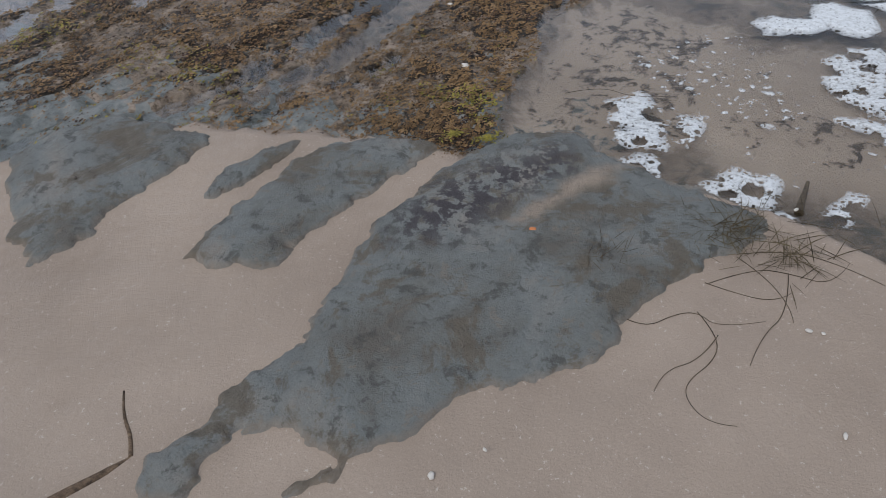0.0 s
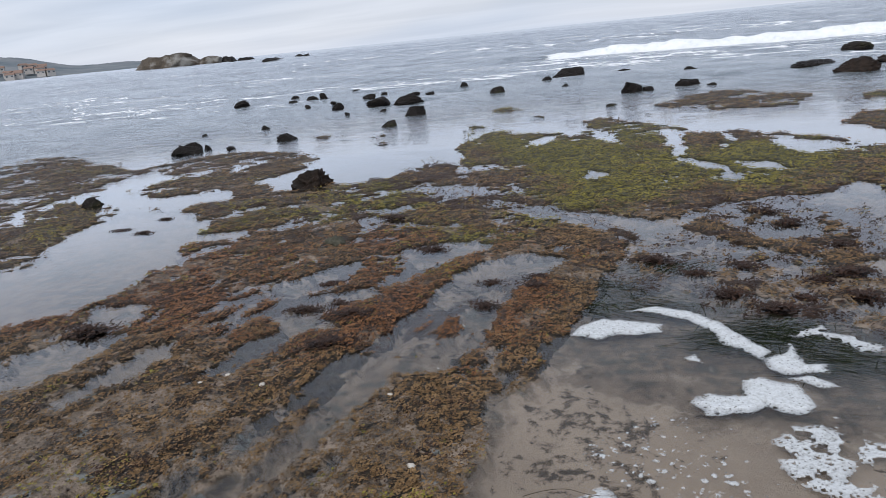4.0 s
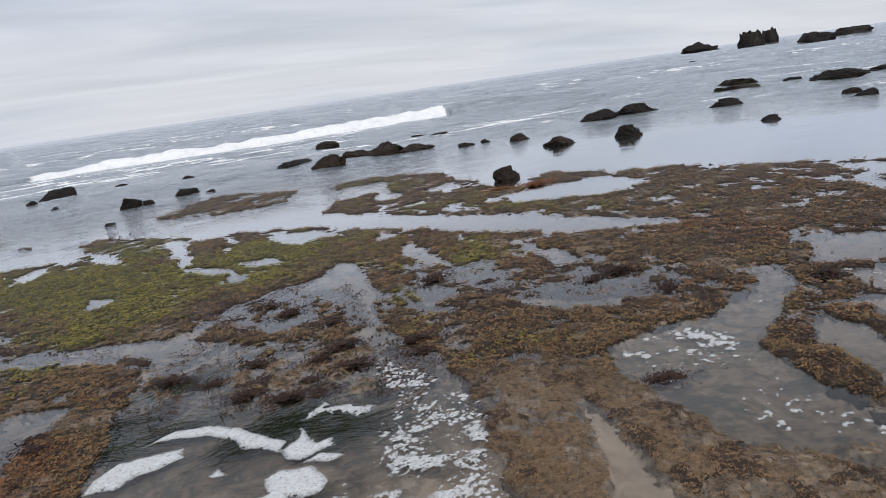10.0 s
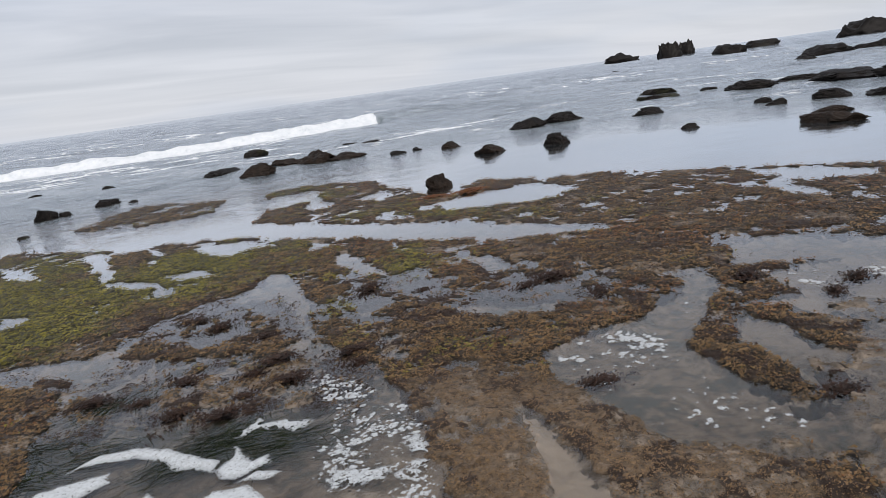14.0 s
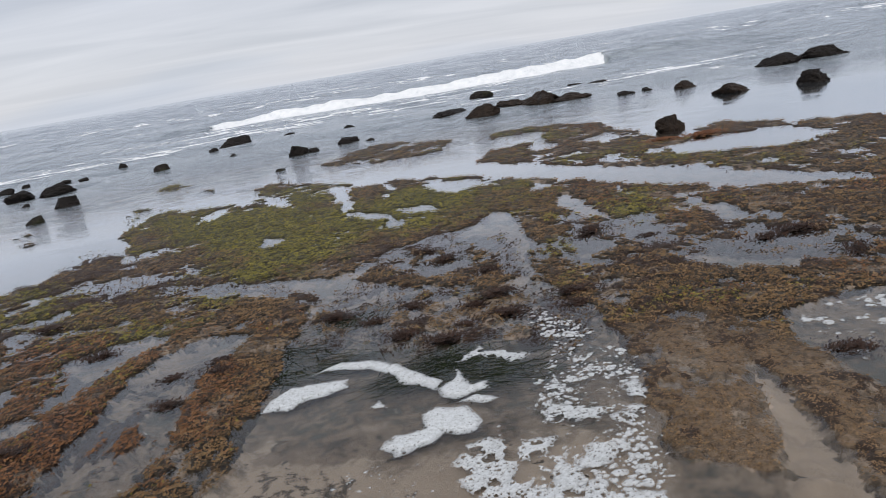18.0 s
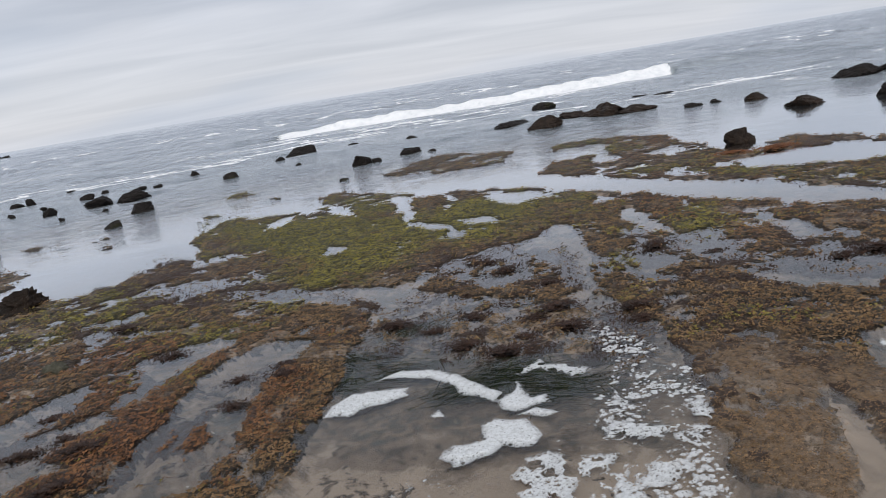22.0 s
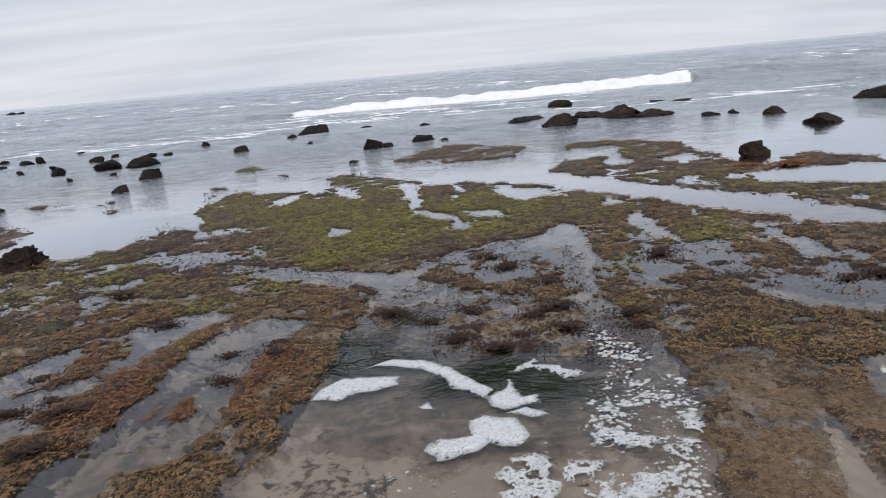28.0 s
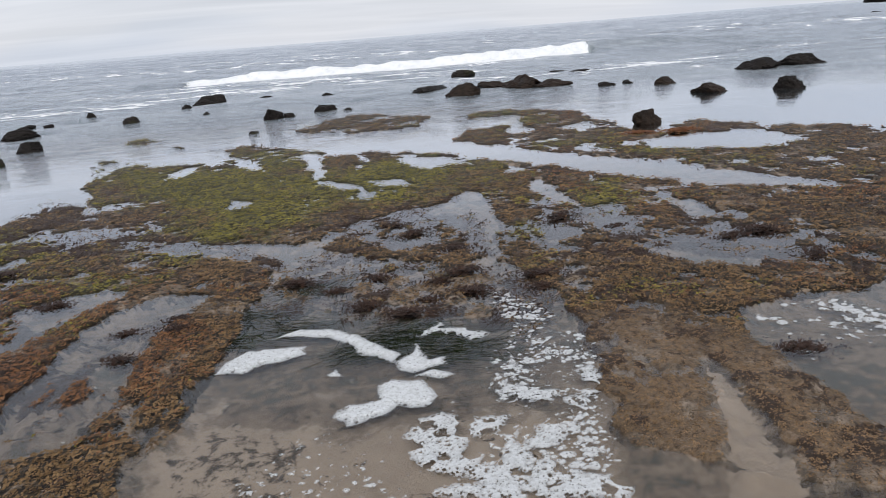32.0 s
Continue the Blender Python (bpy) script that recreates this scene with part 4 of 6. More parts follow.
def shore(x, y):
    """Height and make-up of the ground at the given places."""
    r = np.hypot(x, y)
    wx, wy = ragged(x, y)
    edge = 0.025 + 0.011 * np.minimum(r, 15)
    land = np.zeros(x.shape)
    for poly in REEFS:
        land = np.maximum(land, smooth(signed(poly, wx, wy) / edge, -1, 1.4))
    shag = np.zeros(x.shape)
    for poly in SHAGGY:
        shag = np.maximum(shag, smooth(signed(poly, wx, wy) / edge, -1, 1))
    land = np.where(shag > 0, np.maximum(land * (1 - 0.44 * shag), 0.5 * shag), land)
    for poly in POOLS:
        inset = 0.07 if any(poly is q for q in (POOL_WEST, POOL_WEST_B, POOL_WEST_C, POOL_STRIP, POOL_STRIP_B, POOL_STRIP_C, POOL_SMALL)) else 0.07 if min(q[0] for q in poly) > 3.6 else 0.0
        land = np.minimum(land, 1 - smooth((signed(poly, wx, wy) - inset) / edge - (0.0 if poly in (FOAM_POOL, EAST_POOL) else 0.22), -1.1, 0.6) * (1 - 0.45 * shag))
    for poly in WEEDY_POOLS:
        inside = smooth(signed(poly, wx, wy) / edge, -1.0, 1.0)
        land, shag = np.minimum(land, 1 - (0.50 if poly is WEEDY_MID else 0.26 if poly in (WEEDY_F, WEEDY_H) else 0.40) * inside), np.maximum(shag, inside)
    for poly in ISLANDS:
        land = np.maximum(land, smooth(signed(poly, wx, wy) / edge, -1, 1.4))
    fill = np.maximum(smooth(signed(WEST_FILL, wx, wy) / edge, -1, 1.4), smooth(signed(WEST_FILL_B, wx, wy) / edge, -1, 1.4))
    land = np.maximum(land, 0.85 * fill)
    clear = np.zeros(x.shape)
    for poly in CLEAR_WATER:
        clear = np.maximum(clear, smooth((signed(poly, wx, wy) + (0.05 if poly is CHANNEL else 0.0)) / edge, -0.9, 0.5))
    for poly in (WEST_LAND, EAST_LAND_A, EAST_LAND_B, MID_LAND_A, MID_LAND_B, DARK_WEED, WEEDY_H):
        inside = smooth(signed(poly, wx, wy) / edge, -1, 1.4)
        land, shag = np.maximum(land, (0.78 if poly in (MID_LAND_A, MID_LAND_B) else 0.66 if poly in (DARK_WEED, WEEDY_H) else 0.95) * inside), shag * (1 - inside)
    ponds = smooth(fbm(x * 5, y * 5, 4, 68, 0.6), 0.50, 0.60) * (x > -2.3) * (x < 0)
    land = np.minimum(land, 1 - (0.95 - 0.42 * ponds) * clear * (1 - smooth(signed(POND_ISLE, wx, wy) / edge, -0.8, 0.8)))
    mud = smooth(signed(EAST_MUD, wx, wy) / 0.15, -1, 1) * (1 - land)
    run = smooth(signed(RUNNEL, wx + 0.10 * (fbm(x * 5, y * 5, 4, 87, 0.6) - 0.5), wy) / 0.06, -1.4, 1.0)
    land = np.minimum(land, 1 - 0.62 * run)
    pale = smooth(signed(PALE_SHELF, wx, wy) / 0.1, -1.2, 1.0)
    flat = smooth(signed(EAST_FLAT, wx, wy) / 0.12, -1, 1) * (1 - land)
    flat = np.maximum(flat, mud)
    land = np.maximum(land, 0.64 * flat + 0.10 * mud)
    band = smooth(signed(BARE_BAND, wx, wy) / 0.12, -1.5, 1.5)
    # layered rock: stripes that run away from the beach
    u, v = 0.36 * x + 0.93 * y, 0.93 * x - 0.36 * y
    strata = fbm(u * 1.1, v * 4.6, 5, 61, 0.6) - 0.5
    west = smooth(-x, -0.4, 0.8) * (1 - smooth(y, 3.6, 5.5))
    patch = (fbm(x * 4.2, y * 4.2, 6, 41, 0.70) - 0.5) * (1 - west) + strata * 1.5 * west + 0.45 * (fbm(x * 10, y * 10, 4, 42, 0.6) - 0.5) * (1 - west)
    patch = patch + (1.0 - 0.5 * smooth(x, 3.5, 5.5)) * (fbm(x * 1.5 + 0.5 * y, y * 2.6 - 0.6 * x, 4, 45, 0.55) - 0.5) * smooth(r, 3.5, 6.5) + 0.5 * (fbm(x * 3.0, y * 3.0, 4, 46, 0.55) - 0.5) * west * smooth(y, 2.4, 3.2)
    lumps = fbm(x * 15, y * 15, 4, 3, 0.62) - 0.5
    land = np.maximum(land, 0.66 * band * (1 - pale) * (1 - clear))
    land = np.minimum(land, 1 - 0.5 * pale)
    beach = smooth(signed(BEACH, wx, wy) / 0.05, -1, 1)
    green_core = smooth(signed(GREEN_REEF, wx, wy), 0.15, 0.9)
    bald = smooth(fbm(x * 4.4, y * 4.4, 6, 43, 0.70), 0.53, 0.62) * (1 - 0.75 * green_core) * (1 - band) * (1 - shag) * smooth(land, 0.4, 0.8)
    cell = np.abs(fbm(x * 8.5, y * 8.5, 2, 83) - 0.5) + 0.6 * np.abs(fbm(x * 19, y * 19, 2, 84) - 0.5)
    h = -0.0425 + 0.063 * land - 0.014 * bald + (0.17 - 0.10 * green_core) * patch * smooth(land, 0.1, 0.55) + 0.030 * lumps * smooth(land, 0.35, 0.8) + 0.10 * (np.minimum(cell, 0.3) - 0.11) * smooth(land, 0.5, 0.85) - 0.03 * smooth(r, 6, 14) * (1 - land)
    h += 0.018 * smooth(signed(FOAM_POOL, wx, wy), 0.0, 0.4) * smooth(2.6 - y, 0, 0.8)
    # the shelf is worn flat: what stands above the water is levelled
    h = np.where(h > 0.006, 0.006 + 0.20 * (h - 0.006), h)
    h = np.maximum(h, -0.06)
    lip = smooth(1.95 - y + 0.25 * (fbm(x * 4, y * 4, 4, 62) - 0.5), 0.0, 0.5) * band
    h = h + 0.022 * lip * (1 - pale) * (1 - clear) - 0.012 * clear
    seabed = smooth(r, 14, 24)
    h -= 0.8 * seabed
    h = h * (1 - beach) + beach_height(x, y) * beach
    tan = smooth(signed(TAN_SHELF, wx, wy), -0.25, 0.25)
    thin = smooth(strata + 0.25 * (fbm(x * 7, y * 7, 3, 77) - 0.5), 0.0, 0.14)
    sparse = smooth(fbm(x * 5, y * 5, 5, 79, 0.62), 0.53, 0.62)
    weed = smooth(land, 0.3, 0.62) * (1 - band * (1 - 0.14 - 0.72 * thin)) * (1 - beach) * (1 - flat * (1 - sparse)) * (1 - 0.55 * bald) * (1 - 0.8 * pale) * (1 - 0.7 * run) * (1 - 0.3 * tan * (1 - smooth(fbm(x * 6, y * 6, 4, 78), 0.42, 0.56)))
    fleck = smooth(fbm(x * 13, y * 13, 4, 63, 0.65) + 0.5 * (fbm(u * 2.2, v * 7, 3, 64) - 0.5), 0.47, 0.56)
    near_west = west * smooth(3.3 - y, 0, 1.2)
    weed = weed * (1 - 0.55 * near_west * (1 - fleck))
    slate = np.clip(band * smooth(fbm(x * 6, y * 6, 5, 65, 0.6) + 0.45 * smooth(2.0 - y, 0, 0.7) - 0.1 * near_west, 0.50, 0.66), 0, 1)
    green = np.maximum(0.85 * smooth(signed(GREEN_REEF, wx, wy), -0.1, 0.3), green_core * smooth(3.6 - wx, 0, 2.0))
    green = np.maximum(green, smooth(wy - 0.25 * wx, 5.2, 6.4) * (wx < 0.3) * (0.35 + 0.4 * smooth(wx, -5.5, -2.5)))
    green = np.maximum(green, 0.65 * smooth(signed(OUTER_REEF, wx, wy), -0.1, 0.3))
    green = np.maximum(green, 0.6 * smooth(signed(RIGHT_REEF, wx, wy), -0.1, 0.3) * smooth(6.5 - wx, 0, 2))
    green = np.maximum(green, 0.55 * smooth(signed(MIDDLE_REEF, wx, wy), 0, 0.5) * smooth(4.5 - wx, 0, 2))
    green = np.maximum(green, 0.27 * (wx < 0) * smooth(3.0 - wy, 0, 0.8))
    rust = smooth(signed(RUST_AREA, wx, wy), -0.4, 0.5) * (1 - green) * np.clip(0.8 + 2.0 * (fbm(x * 0.9, y * 0.9, 4, 73) - 0.5), 0.3, 1.0)
    rust = np.maximum(rust, 0.45 * smooth(wx, 1.6, 3.5) * np.clip(0.6 + 3 * (fbm(x * 1.6, y * 1.6, 4, 74) - 0.5), 0, 1))
    green = np.maximum(green, 0.75 * smooth(signed(WEST_FILL, wx, wy), -0.3, 0.2))
    green = np.maximum(green, 0.30 * (1 - 0.7 * rust)) * (1 - 0.9 * tan) * (1 - 0.8 * smooth(wx, 5.5, 7))
    green = green * (1 - 0.75 * smooth(wx, 1.6, 3.2) * smooth(4.9 - wy, 0, 1.0)) * (1 - 0.45 * smooth(wx, 4.5, 6.5))
    green = green * np.clip(0.62 + 0.22 * green_core + 2.6 * (fbm(x * 0.8, y * 0.8, 5, 71, 0.6) - 0.5), 0.2, 1.0)
    sand = np.maximum(beach, smooth(signed(FOAM_POOL, wx, wy), -0.2, 0.15) * smooth(3.0 - y - 0.35 * x + 1.6 * (fbm(x * 2.2, y * 2.2, 4, 44, 0.6) - 0.5), -0.2, 0.6) * 0.85)
    sand = np.maximum(sand, 0.8 * pale)
    sand = np.maximum(sand, 0.85 * run)
    sand = np.maximum(sand, (0.85 - 0.5 * smooth(x, 3.8, 4.6)) * smooth(signed(EAST_SHALLOWS, wx, wy), -0.2, 0.5) * (1 - smooth(land, 0.3, 0.6)))
    sand = np.maximum(sand, 0.8 * smooth(signed(EAST_POOL, wx, wy), 0.05, 0.25) * smooth(2.2 - y, 0, 0.4))
    # where submerged sand is painted brighter, as if more daylight reached it
    silt_or_light_lift = np.maximum(np.maximum(smooth(signed(FOAM_POOL, wx, wy), -0.1, 0.15) * smooth(3.0 - y - 0.35 * x, -0.2, 0.5), pale), run) * (1 - beach)
    rock = np.clip(0.75 * band * (1 - pale) + flat + 0.8 * bald + 0.8 * tan * smooth(land, 0.3, 0.7), 0, 1) * (1 - beach)
    dark = smooth(fbm(x * 6.5, y * 6.5, 5, 47, 0.66), 0.50, 0.58) * (1 - 0.72 * green_core) * (1 - 0.5 * rust) * (1 - 0.55 * west * (1 - shag)) * np.clip(0.75 + 0.5 * shag, 0, 1)
    tangle = np.maximum(smooth(signed(DARK_WEED, wx, wy) / edge, -1, 1), 0.8 * smooth(signed(WEEDY_H, wx, wy) / edge, -1, 1))
    dark = np.maximum(dark, tangle * smooth(fbm(x * 4, y * 7, 5, 48, 0.66), 0.40, 0.52))
    shag = np.maximum(shag, tangle)
    weed = np.maximum(weed, 0.8 * dark * shag * (1 - beach))
    dark = np.maximum(dark, 0.42 * near_west * smooth(fbm(x * 9, y * 9, 4, 66, 0.65), 0.45, 0.6))
    dark = np.maximum(dark, 0.32 * band * (1 - pale) * smooth(fbm(u * 2.4, v * 8, 4, 69, 0.62), 0.46, 0.58))
    weed = np.maximum(weed, 0.50 * band * (1 - pale) * (1 - beach) * smooth(fbm(u * 2.0, v * 7, 5, 70, 0.66) + 0.12 * smooth(y, 1.5, 2.1), 0.50, 0.62))
    mottle = smooth(signed(FOAM_POOL, wx, wy), 0.0, 0.2) * smooth(fbm(x * 7, y * 7, 5, 75, 0.68), 0.46, 0.60)
    rock = np.maximum(rock, np.maximum(0.45 * pale, 0.46 * mottle) * (1 - beach))
    rock = np.maximum(rock, 0.55 * near_west * (1 - fleck) * smooth(land, 0.3, 0.7) * (1 - beach))
    weed = weed * (1 - 0.08 * tan)
    return dict(silt_or_light_lift=silt_or_light_lift, slate=slate, dark=dark, h=h, weed=np.clip(weed, 0, 1), green=np.clip(green, 0, 1), rust=np.clip(rust, 0, 1), sand=np.clip(sand, 0, 1), rock=rock,
                seabed=seabed, land=land, shag=shag, beach=beach, band=band, tan=tan)


def grid_mesh(name, xs, ys, zs, attributes, mat, closed=False):
    """A mesh from a rows x columns net of places."""
    rows, cols = xs.shape
    me = bpy.data.meshes.new(name)
    idx = np.arange(rows * cols).reshape(rows, cols)
    right = np.roll(idx, -1, 1) if closed else idx[:, 1:]
    left = idx if closed else idx[:, :-1]
    quads = np.stack([left[:-1], left[1:], right[1:], right[:-1]], -1).reshape(-1, 4)
    me.vertices.add(rows * cols)
    me.vertices.foreach_set("co", np.stack([xs, ys, zs], -1).astype(np.float32).ravel())
    me.loops.add(quads.size)
    me.loops.foreach_set("vertex_index", quads.astype(np.int32).ravel())
    me.polygons.add(len(quads))
    me.polygons.foreach_set("loop_start", np.arange(0, quads.size, 4, dtype=np.int32))
    me.update(calc_edges=True)
    me.polygons.foreach_set("use_smooth", np.ones(len(quads), bool))
    for key, values in attributes.items():
        me.attributes.new(key, "FLOAT", "POINT").data.foreach_set("value", values.astype(np.float32).ravel())
    me.materials.append(mat)
    me.validate()
    return new(name, me)


def soup_mesh(name, verts, tris, mat, smooth_shade=True, attributes=()):
    me = bpy.data.meshes.new(name)
    me.vertices.add(len(verts))
    me.vertices.foreach_set("co", verts.astype(np.float32).ravel())
    me.loops.add(tris.size)
    me.loops.foreach_set("vertex_index", tris.astype(np.int32).ravel())
    me.polygons.add(len(tris))
    me.polygons.foreach_set("loop_start", np.arange(0, tris.size, 3, dtype=np.int32))
    me.update(calc_edges=True)
    me.polygons.foreach_set("use_smooth", np.full(len(tris), smooth_shade))
    for key, values in attributes:
        me.attributes.new(key, "FLOAT", "POINT").data.foreach_set("value", values.astype(np.float32))
    me.materials.append(mat)
    me.validate()
    return new(name, me)


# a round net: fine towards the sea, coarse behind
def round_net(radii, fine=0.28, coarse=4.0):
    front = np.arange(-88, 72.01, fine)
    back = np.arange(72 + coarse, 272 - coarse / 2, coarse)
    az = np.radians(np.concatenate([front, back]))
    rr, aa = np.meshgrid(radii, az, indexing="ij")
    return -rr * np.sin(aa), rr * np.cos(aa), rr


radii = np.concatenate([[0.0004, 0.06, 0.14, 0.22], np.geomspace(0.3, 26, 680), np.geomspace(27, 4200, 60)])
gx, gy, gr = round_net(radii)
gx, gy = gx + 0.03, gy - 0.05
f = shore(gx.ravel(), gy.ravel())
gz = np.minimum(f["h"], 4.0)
ground = tagged(grid_mesh("ground", gx, gy, gz.reshape(gx.shape), {k: f[k] for k in ("weed", "green", "rust", "sand", "rock", "seabed", "dark", "slate", "beach", "tan", "silt_or_light_lift")}, M_GROUND, True),
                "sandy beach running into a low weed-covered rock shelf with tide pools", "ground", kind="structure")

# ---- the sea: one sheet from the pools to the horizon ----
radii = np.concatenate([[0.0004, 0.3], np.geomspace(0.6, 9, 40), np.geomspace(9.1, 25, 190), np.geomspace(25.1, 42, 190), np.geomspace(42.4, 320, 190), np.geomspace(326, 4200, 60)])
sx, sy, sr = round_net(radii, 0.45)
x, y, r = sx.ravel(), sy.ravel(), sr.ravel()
# crests lie along u and run in along v
u, v = 0.985 * x - 0.17 * y, 0.17 * x + 0.985 * y
v = v + 2.4 * (fbm(x * 0.10, y * 0.10, 3, 7) - 0.5)
# the water behind the reef lies calm on the east side
lee = r - 5 * smooth(x, 4, 9)
open_water, far = smooth(lee, 11, 20), smooth(r, 28, 70)
ripple = 1 - 2 * np.abs(fbm(u * 0.95, v * 1.5, 4, 13, 0.55) - 0.5)
chop = 1 - 2 * np.abs(fbm(u * 0.27, v * 0.50, 4, 15, 0.5) - 0.5)
swell = np.sin(v * 0.62 + 3.0 * fbm(u * 0.04, v * 0.05, 2, 9)) * (0.35 + fbm(u * 0.05, v * 0.10, 3, 10))
roller = np.sin(v * 0.19 + 4.0 * fbm(u * 0.012, v * 0.02, 2, 12))
z = 0.006 * (fbm(u * 1.6, v * 4.0, 3, 14) - 0.5) * smooth(r, 6, 9) + smooth(lee, 9, 16) * 0.05 * (ripple - 0.75) + open_water * (0.16 * (chop - 0.75) + 0.045 * swell) + far * (0.10 * swell + 0.28 * (chop - 0.75)) + smooth(r, 60, 160) * 0.35 * roller
# one breaking wave: a steep white front between two unbroken shoulders
along = 0.985 * (x - 5) - 0.17 * (y - 32.2)
bend = 1.3 * smooth(along, 4, 13) + 0.8 * (fbm(x * 0.16, y * 0.03, 3, 19) - 0.5)
across = 0.17 * (x - 5) + 0.985 * (y - 32.2) - bend
rag = fbm(x * 1.5, y * 1.2, 5, 21, 0.65) - 0.5
broken = smooth(along + 1.2 * rag, -8.2, -7.2) * (1 - smooth(along + 1.2 * rag, 10.6, 11.6))
reach = smooth(along, -24, -8) * (1 - smooth(along, 12, 26))
height = (0.22 + 0.016 * np.clip(along + 8, 0, 20) + 0.30 * rag * broken + 0.25 * (fbm(along * 0.35, along * 0.0 + 2, 3, 22) - 0.5)) * reach
front = np.where(broken > 0.5, 0.45, 1.1)
crest = np.where(across > 0, np.exp(-np.maximum(across, 0) / 2.2), np.exp(-(across / front) ** 2))
z = z * (1 - 0.7 * reach * np.exp(-(across / 2.5) ** 2)) + height * crest
white = broken * smooth(across + 0.5 * rag, -1.15, -0.6) * (1 - smooth(across + 1.2 * rag, 0.3, 1.0))
white = np.maximum(white, 0.42 * broken * smooth(across + 2 * rag, 0.0, 0.6) * (1 - smooth(across + 3 * rag, 2.0, 7.0)))
# thin broken lines of wash on the crests, and lace behind them
wash = smooth(fbm(u * 0.22, v * 0.9, 5, 23, 0.6), 0.53, 0.70) * smooth(r, 15, 22) * (1 - 0.6 * smooth(r, 40, 140)) * 0.42
lines = smooth(chop, 0.90, 0.98) * smooth(fbm(u * 0.08, v * 0.12, 3, 25), 0.48, 0.62) * smooth(r, 17, 22) * (1 - smooth(r, 60, 160)) * 0.6
white = np.clip(np.maximum(white, np.maximum(wash, lines)), 0, 1)
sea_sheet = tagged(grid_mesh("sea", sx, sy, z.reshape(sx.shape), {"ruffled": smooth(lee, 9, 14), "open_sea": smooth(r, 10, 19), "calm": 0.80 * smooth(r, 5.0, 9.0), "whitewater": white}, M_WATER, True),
                   "grey sea with low swell, a breaking wave and clear shallow pools", "water", kind="structure")

# ---- seaweed ----
rng = np.random.default_rng(4)


def scatter(count, r0, r1, keep):
    """Places on the reef, evenly spread in log distance and bearing."""
    rr = np.exp(rng.uniform(np.log(r0), np.log(r1), count))
    aa = np.radians(rng.uniform(-86, 70, count))
    px, py = -rr * np.sin(aa), rr * np.cos(aa)
    g = shore(px, py)
    ok = rng.random(count) < keep(g)
    return px[ok], py[ok], rr[ok], {k: v[ok] for k, v in g.items()}


def fronds(name, px, py, pz, size, lie, mat, label, per=3, width=0.32, flow=0.6, stray=0.45, tone=None):
    """Bent, tapering fronds, several from each holdfast, as one mass."""
    n = len(px) * per
    bx, by, bz, s = (np.repeat(v, per) for v in (px, py, pz, size))
    s = s * rng.uniform(0.55, 1.3, n)
    turn = np.where(rng.random(n) > stray, np.repeat(np.broadcast_to(flow, len(px)), per) + rng.normal(0, 0.7 if stray > 0.3 else 0.2, n), rng.uniform(0, 2 * np.pi, n))
    rise = rng.uniform(*lie, n)
    dx, dy = np.cos(turn), np.sin(turn)
    w = s * width * rng.uniform(0.6, 1.4, n)
    bx, by = bx + rng.normal(0, 0.3, n) * s, by + rng.normal(0, 0.3, n) * s
    v = np.empty((n, 5, 3))
    for i, (k, wide, lift) in enumerate(((0.0, 0.6, -0.1), (0.5, 1.0, 0.75), (1.0, 0.0, 0.85))):
        cx, cy, cz = bx + dx * s * k * np.cos(rise), by + dy * s * k * np.cos(rise), bz + s * lift * np.sin(rise)
        if i < 2:
            v[:, 2 * i] = np.stack([cx - dy * w * wide / 2, cy + dx * w * wide / 2, cz + 0.1 * w], 1)
            v[:, 2 * i + 1] = np.stack([cx + dy * w * wide / 2, cy - dx * w * wide / 2, cz - 0.1 * w], 1)
        else:
            v[:, 4] = np.stack([cx, cy, cz], 1)
    t = np.array([[0, 1, 3], [0, 3, 2], [2, 3, 4]])
    tris = (np.arange(n)[:, None, None] * 5 + t[None]).reshape(-1, 3)
    tint = np.repeat(rng.random(len(px)) if tone is None else tone, per) * 0.6 + 0.4 * rng.random(n)
    return tagged(soup_mesh(name, v.reshape(-1, 3), tris, mat, True, [("tone", np.repeat(0.32 + 0.36 * tint, 5))]), label, "seaweed", kind="stuff")


NEAR_TUFT, FAR_TUFT, TUFT_SEAM = 0.034, 0.060, 4.5


def tuft_height(own, r, tan):
    return (0.005 + 0.0015 * np.minimum(r, 9)) * (0.3 + 0.9 * own) * (1 - 0.4 * tan)


def kinds_of(g, x, y, mix, spread):
    """Which weed grows where: green, rust, dark, tan or brown, tuft by tuft."""
    pick = spread * mix + (1 - spread) * smooth(fbm(x * 2.6, y * 2.6, 6, 86, 0.72), 0.30, 0.70)
    gloom = spread * mix[::-1] + (1 - spread) * smooth(fbm(x * 9, y * 9, 4, 88, 0.65), 0.28, 0.72) < 0.72 * g["dark"] * (1 - 0.8 * g["tan"])
    buff = (mix < 0.9 * g["tan"]) & ~gloom
    pick = np.where(buff, 9.0, pick)
    green = (pick < g["green"]) & ~gloom
    rust = (pick >= g["green"]) & (pick < g["green"] + g["rust"]) & ~gloom
    return (("green_seaweed", green, M_GREEN, "short yellow-green seaweed turf matted over the rock shelf"),
            ("rust_seaweed", rust, M_RUST, "rust-brown seaweed turf lying wet on the rock shelf"),
            ("dark_seaweed", gloom, M_DARK, "dark red-brown seaweed in small wet patches on the shelf"),
            ("tan_seaweed", buff, M_TAN, "short tan-brown turf over the sandy side of the shelf"),
            ("brown_seaweed", ~(green | rust | gloom | buff), M_BROWN, "olive and brown seaweed turf lying on the rock shelf"))


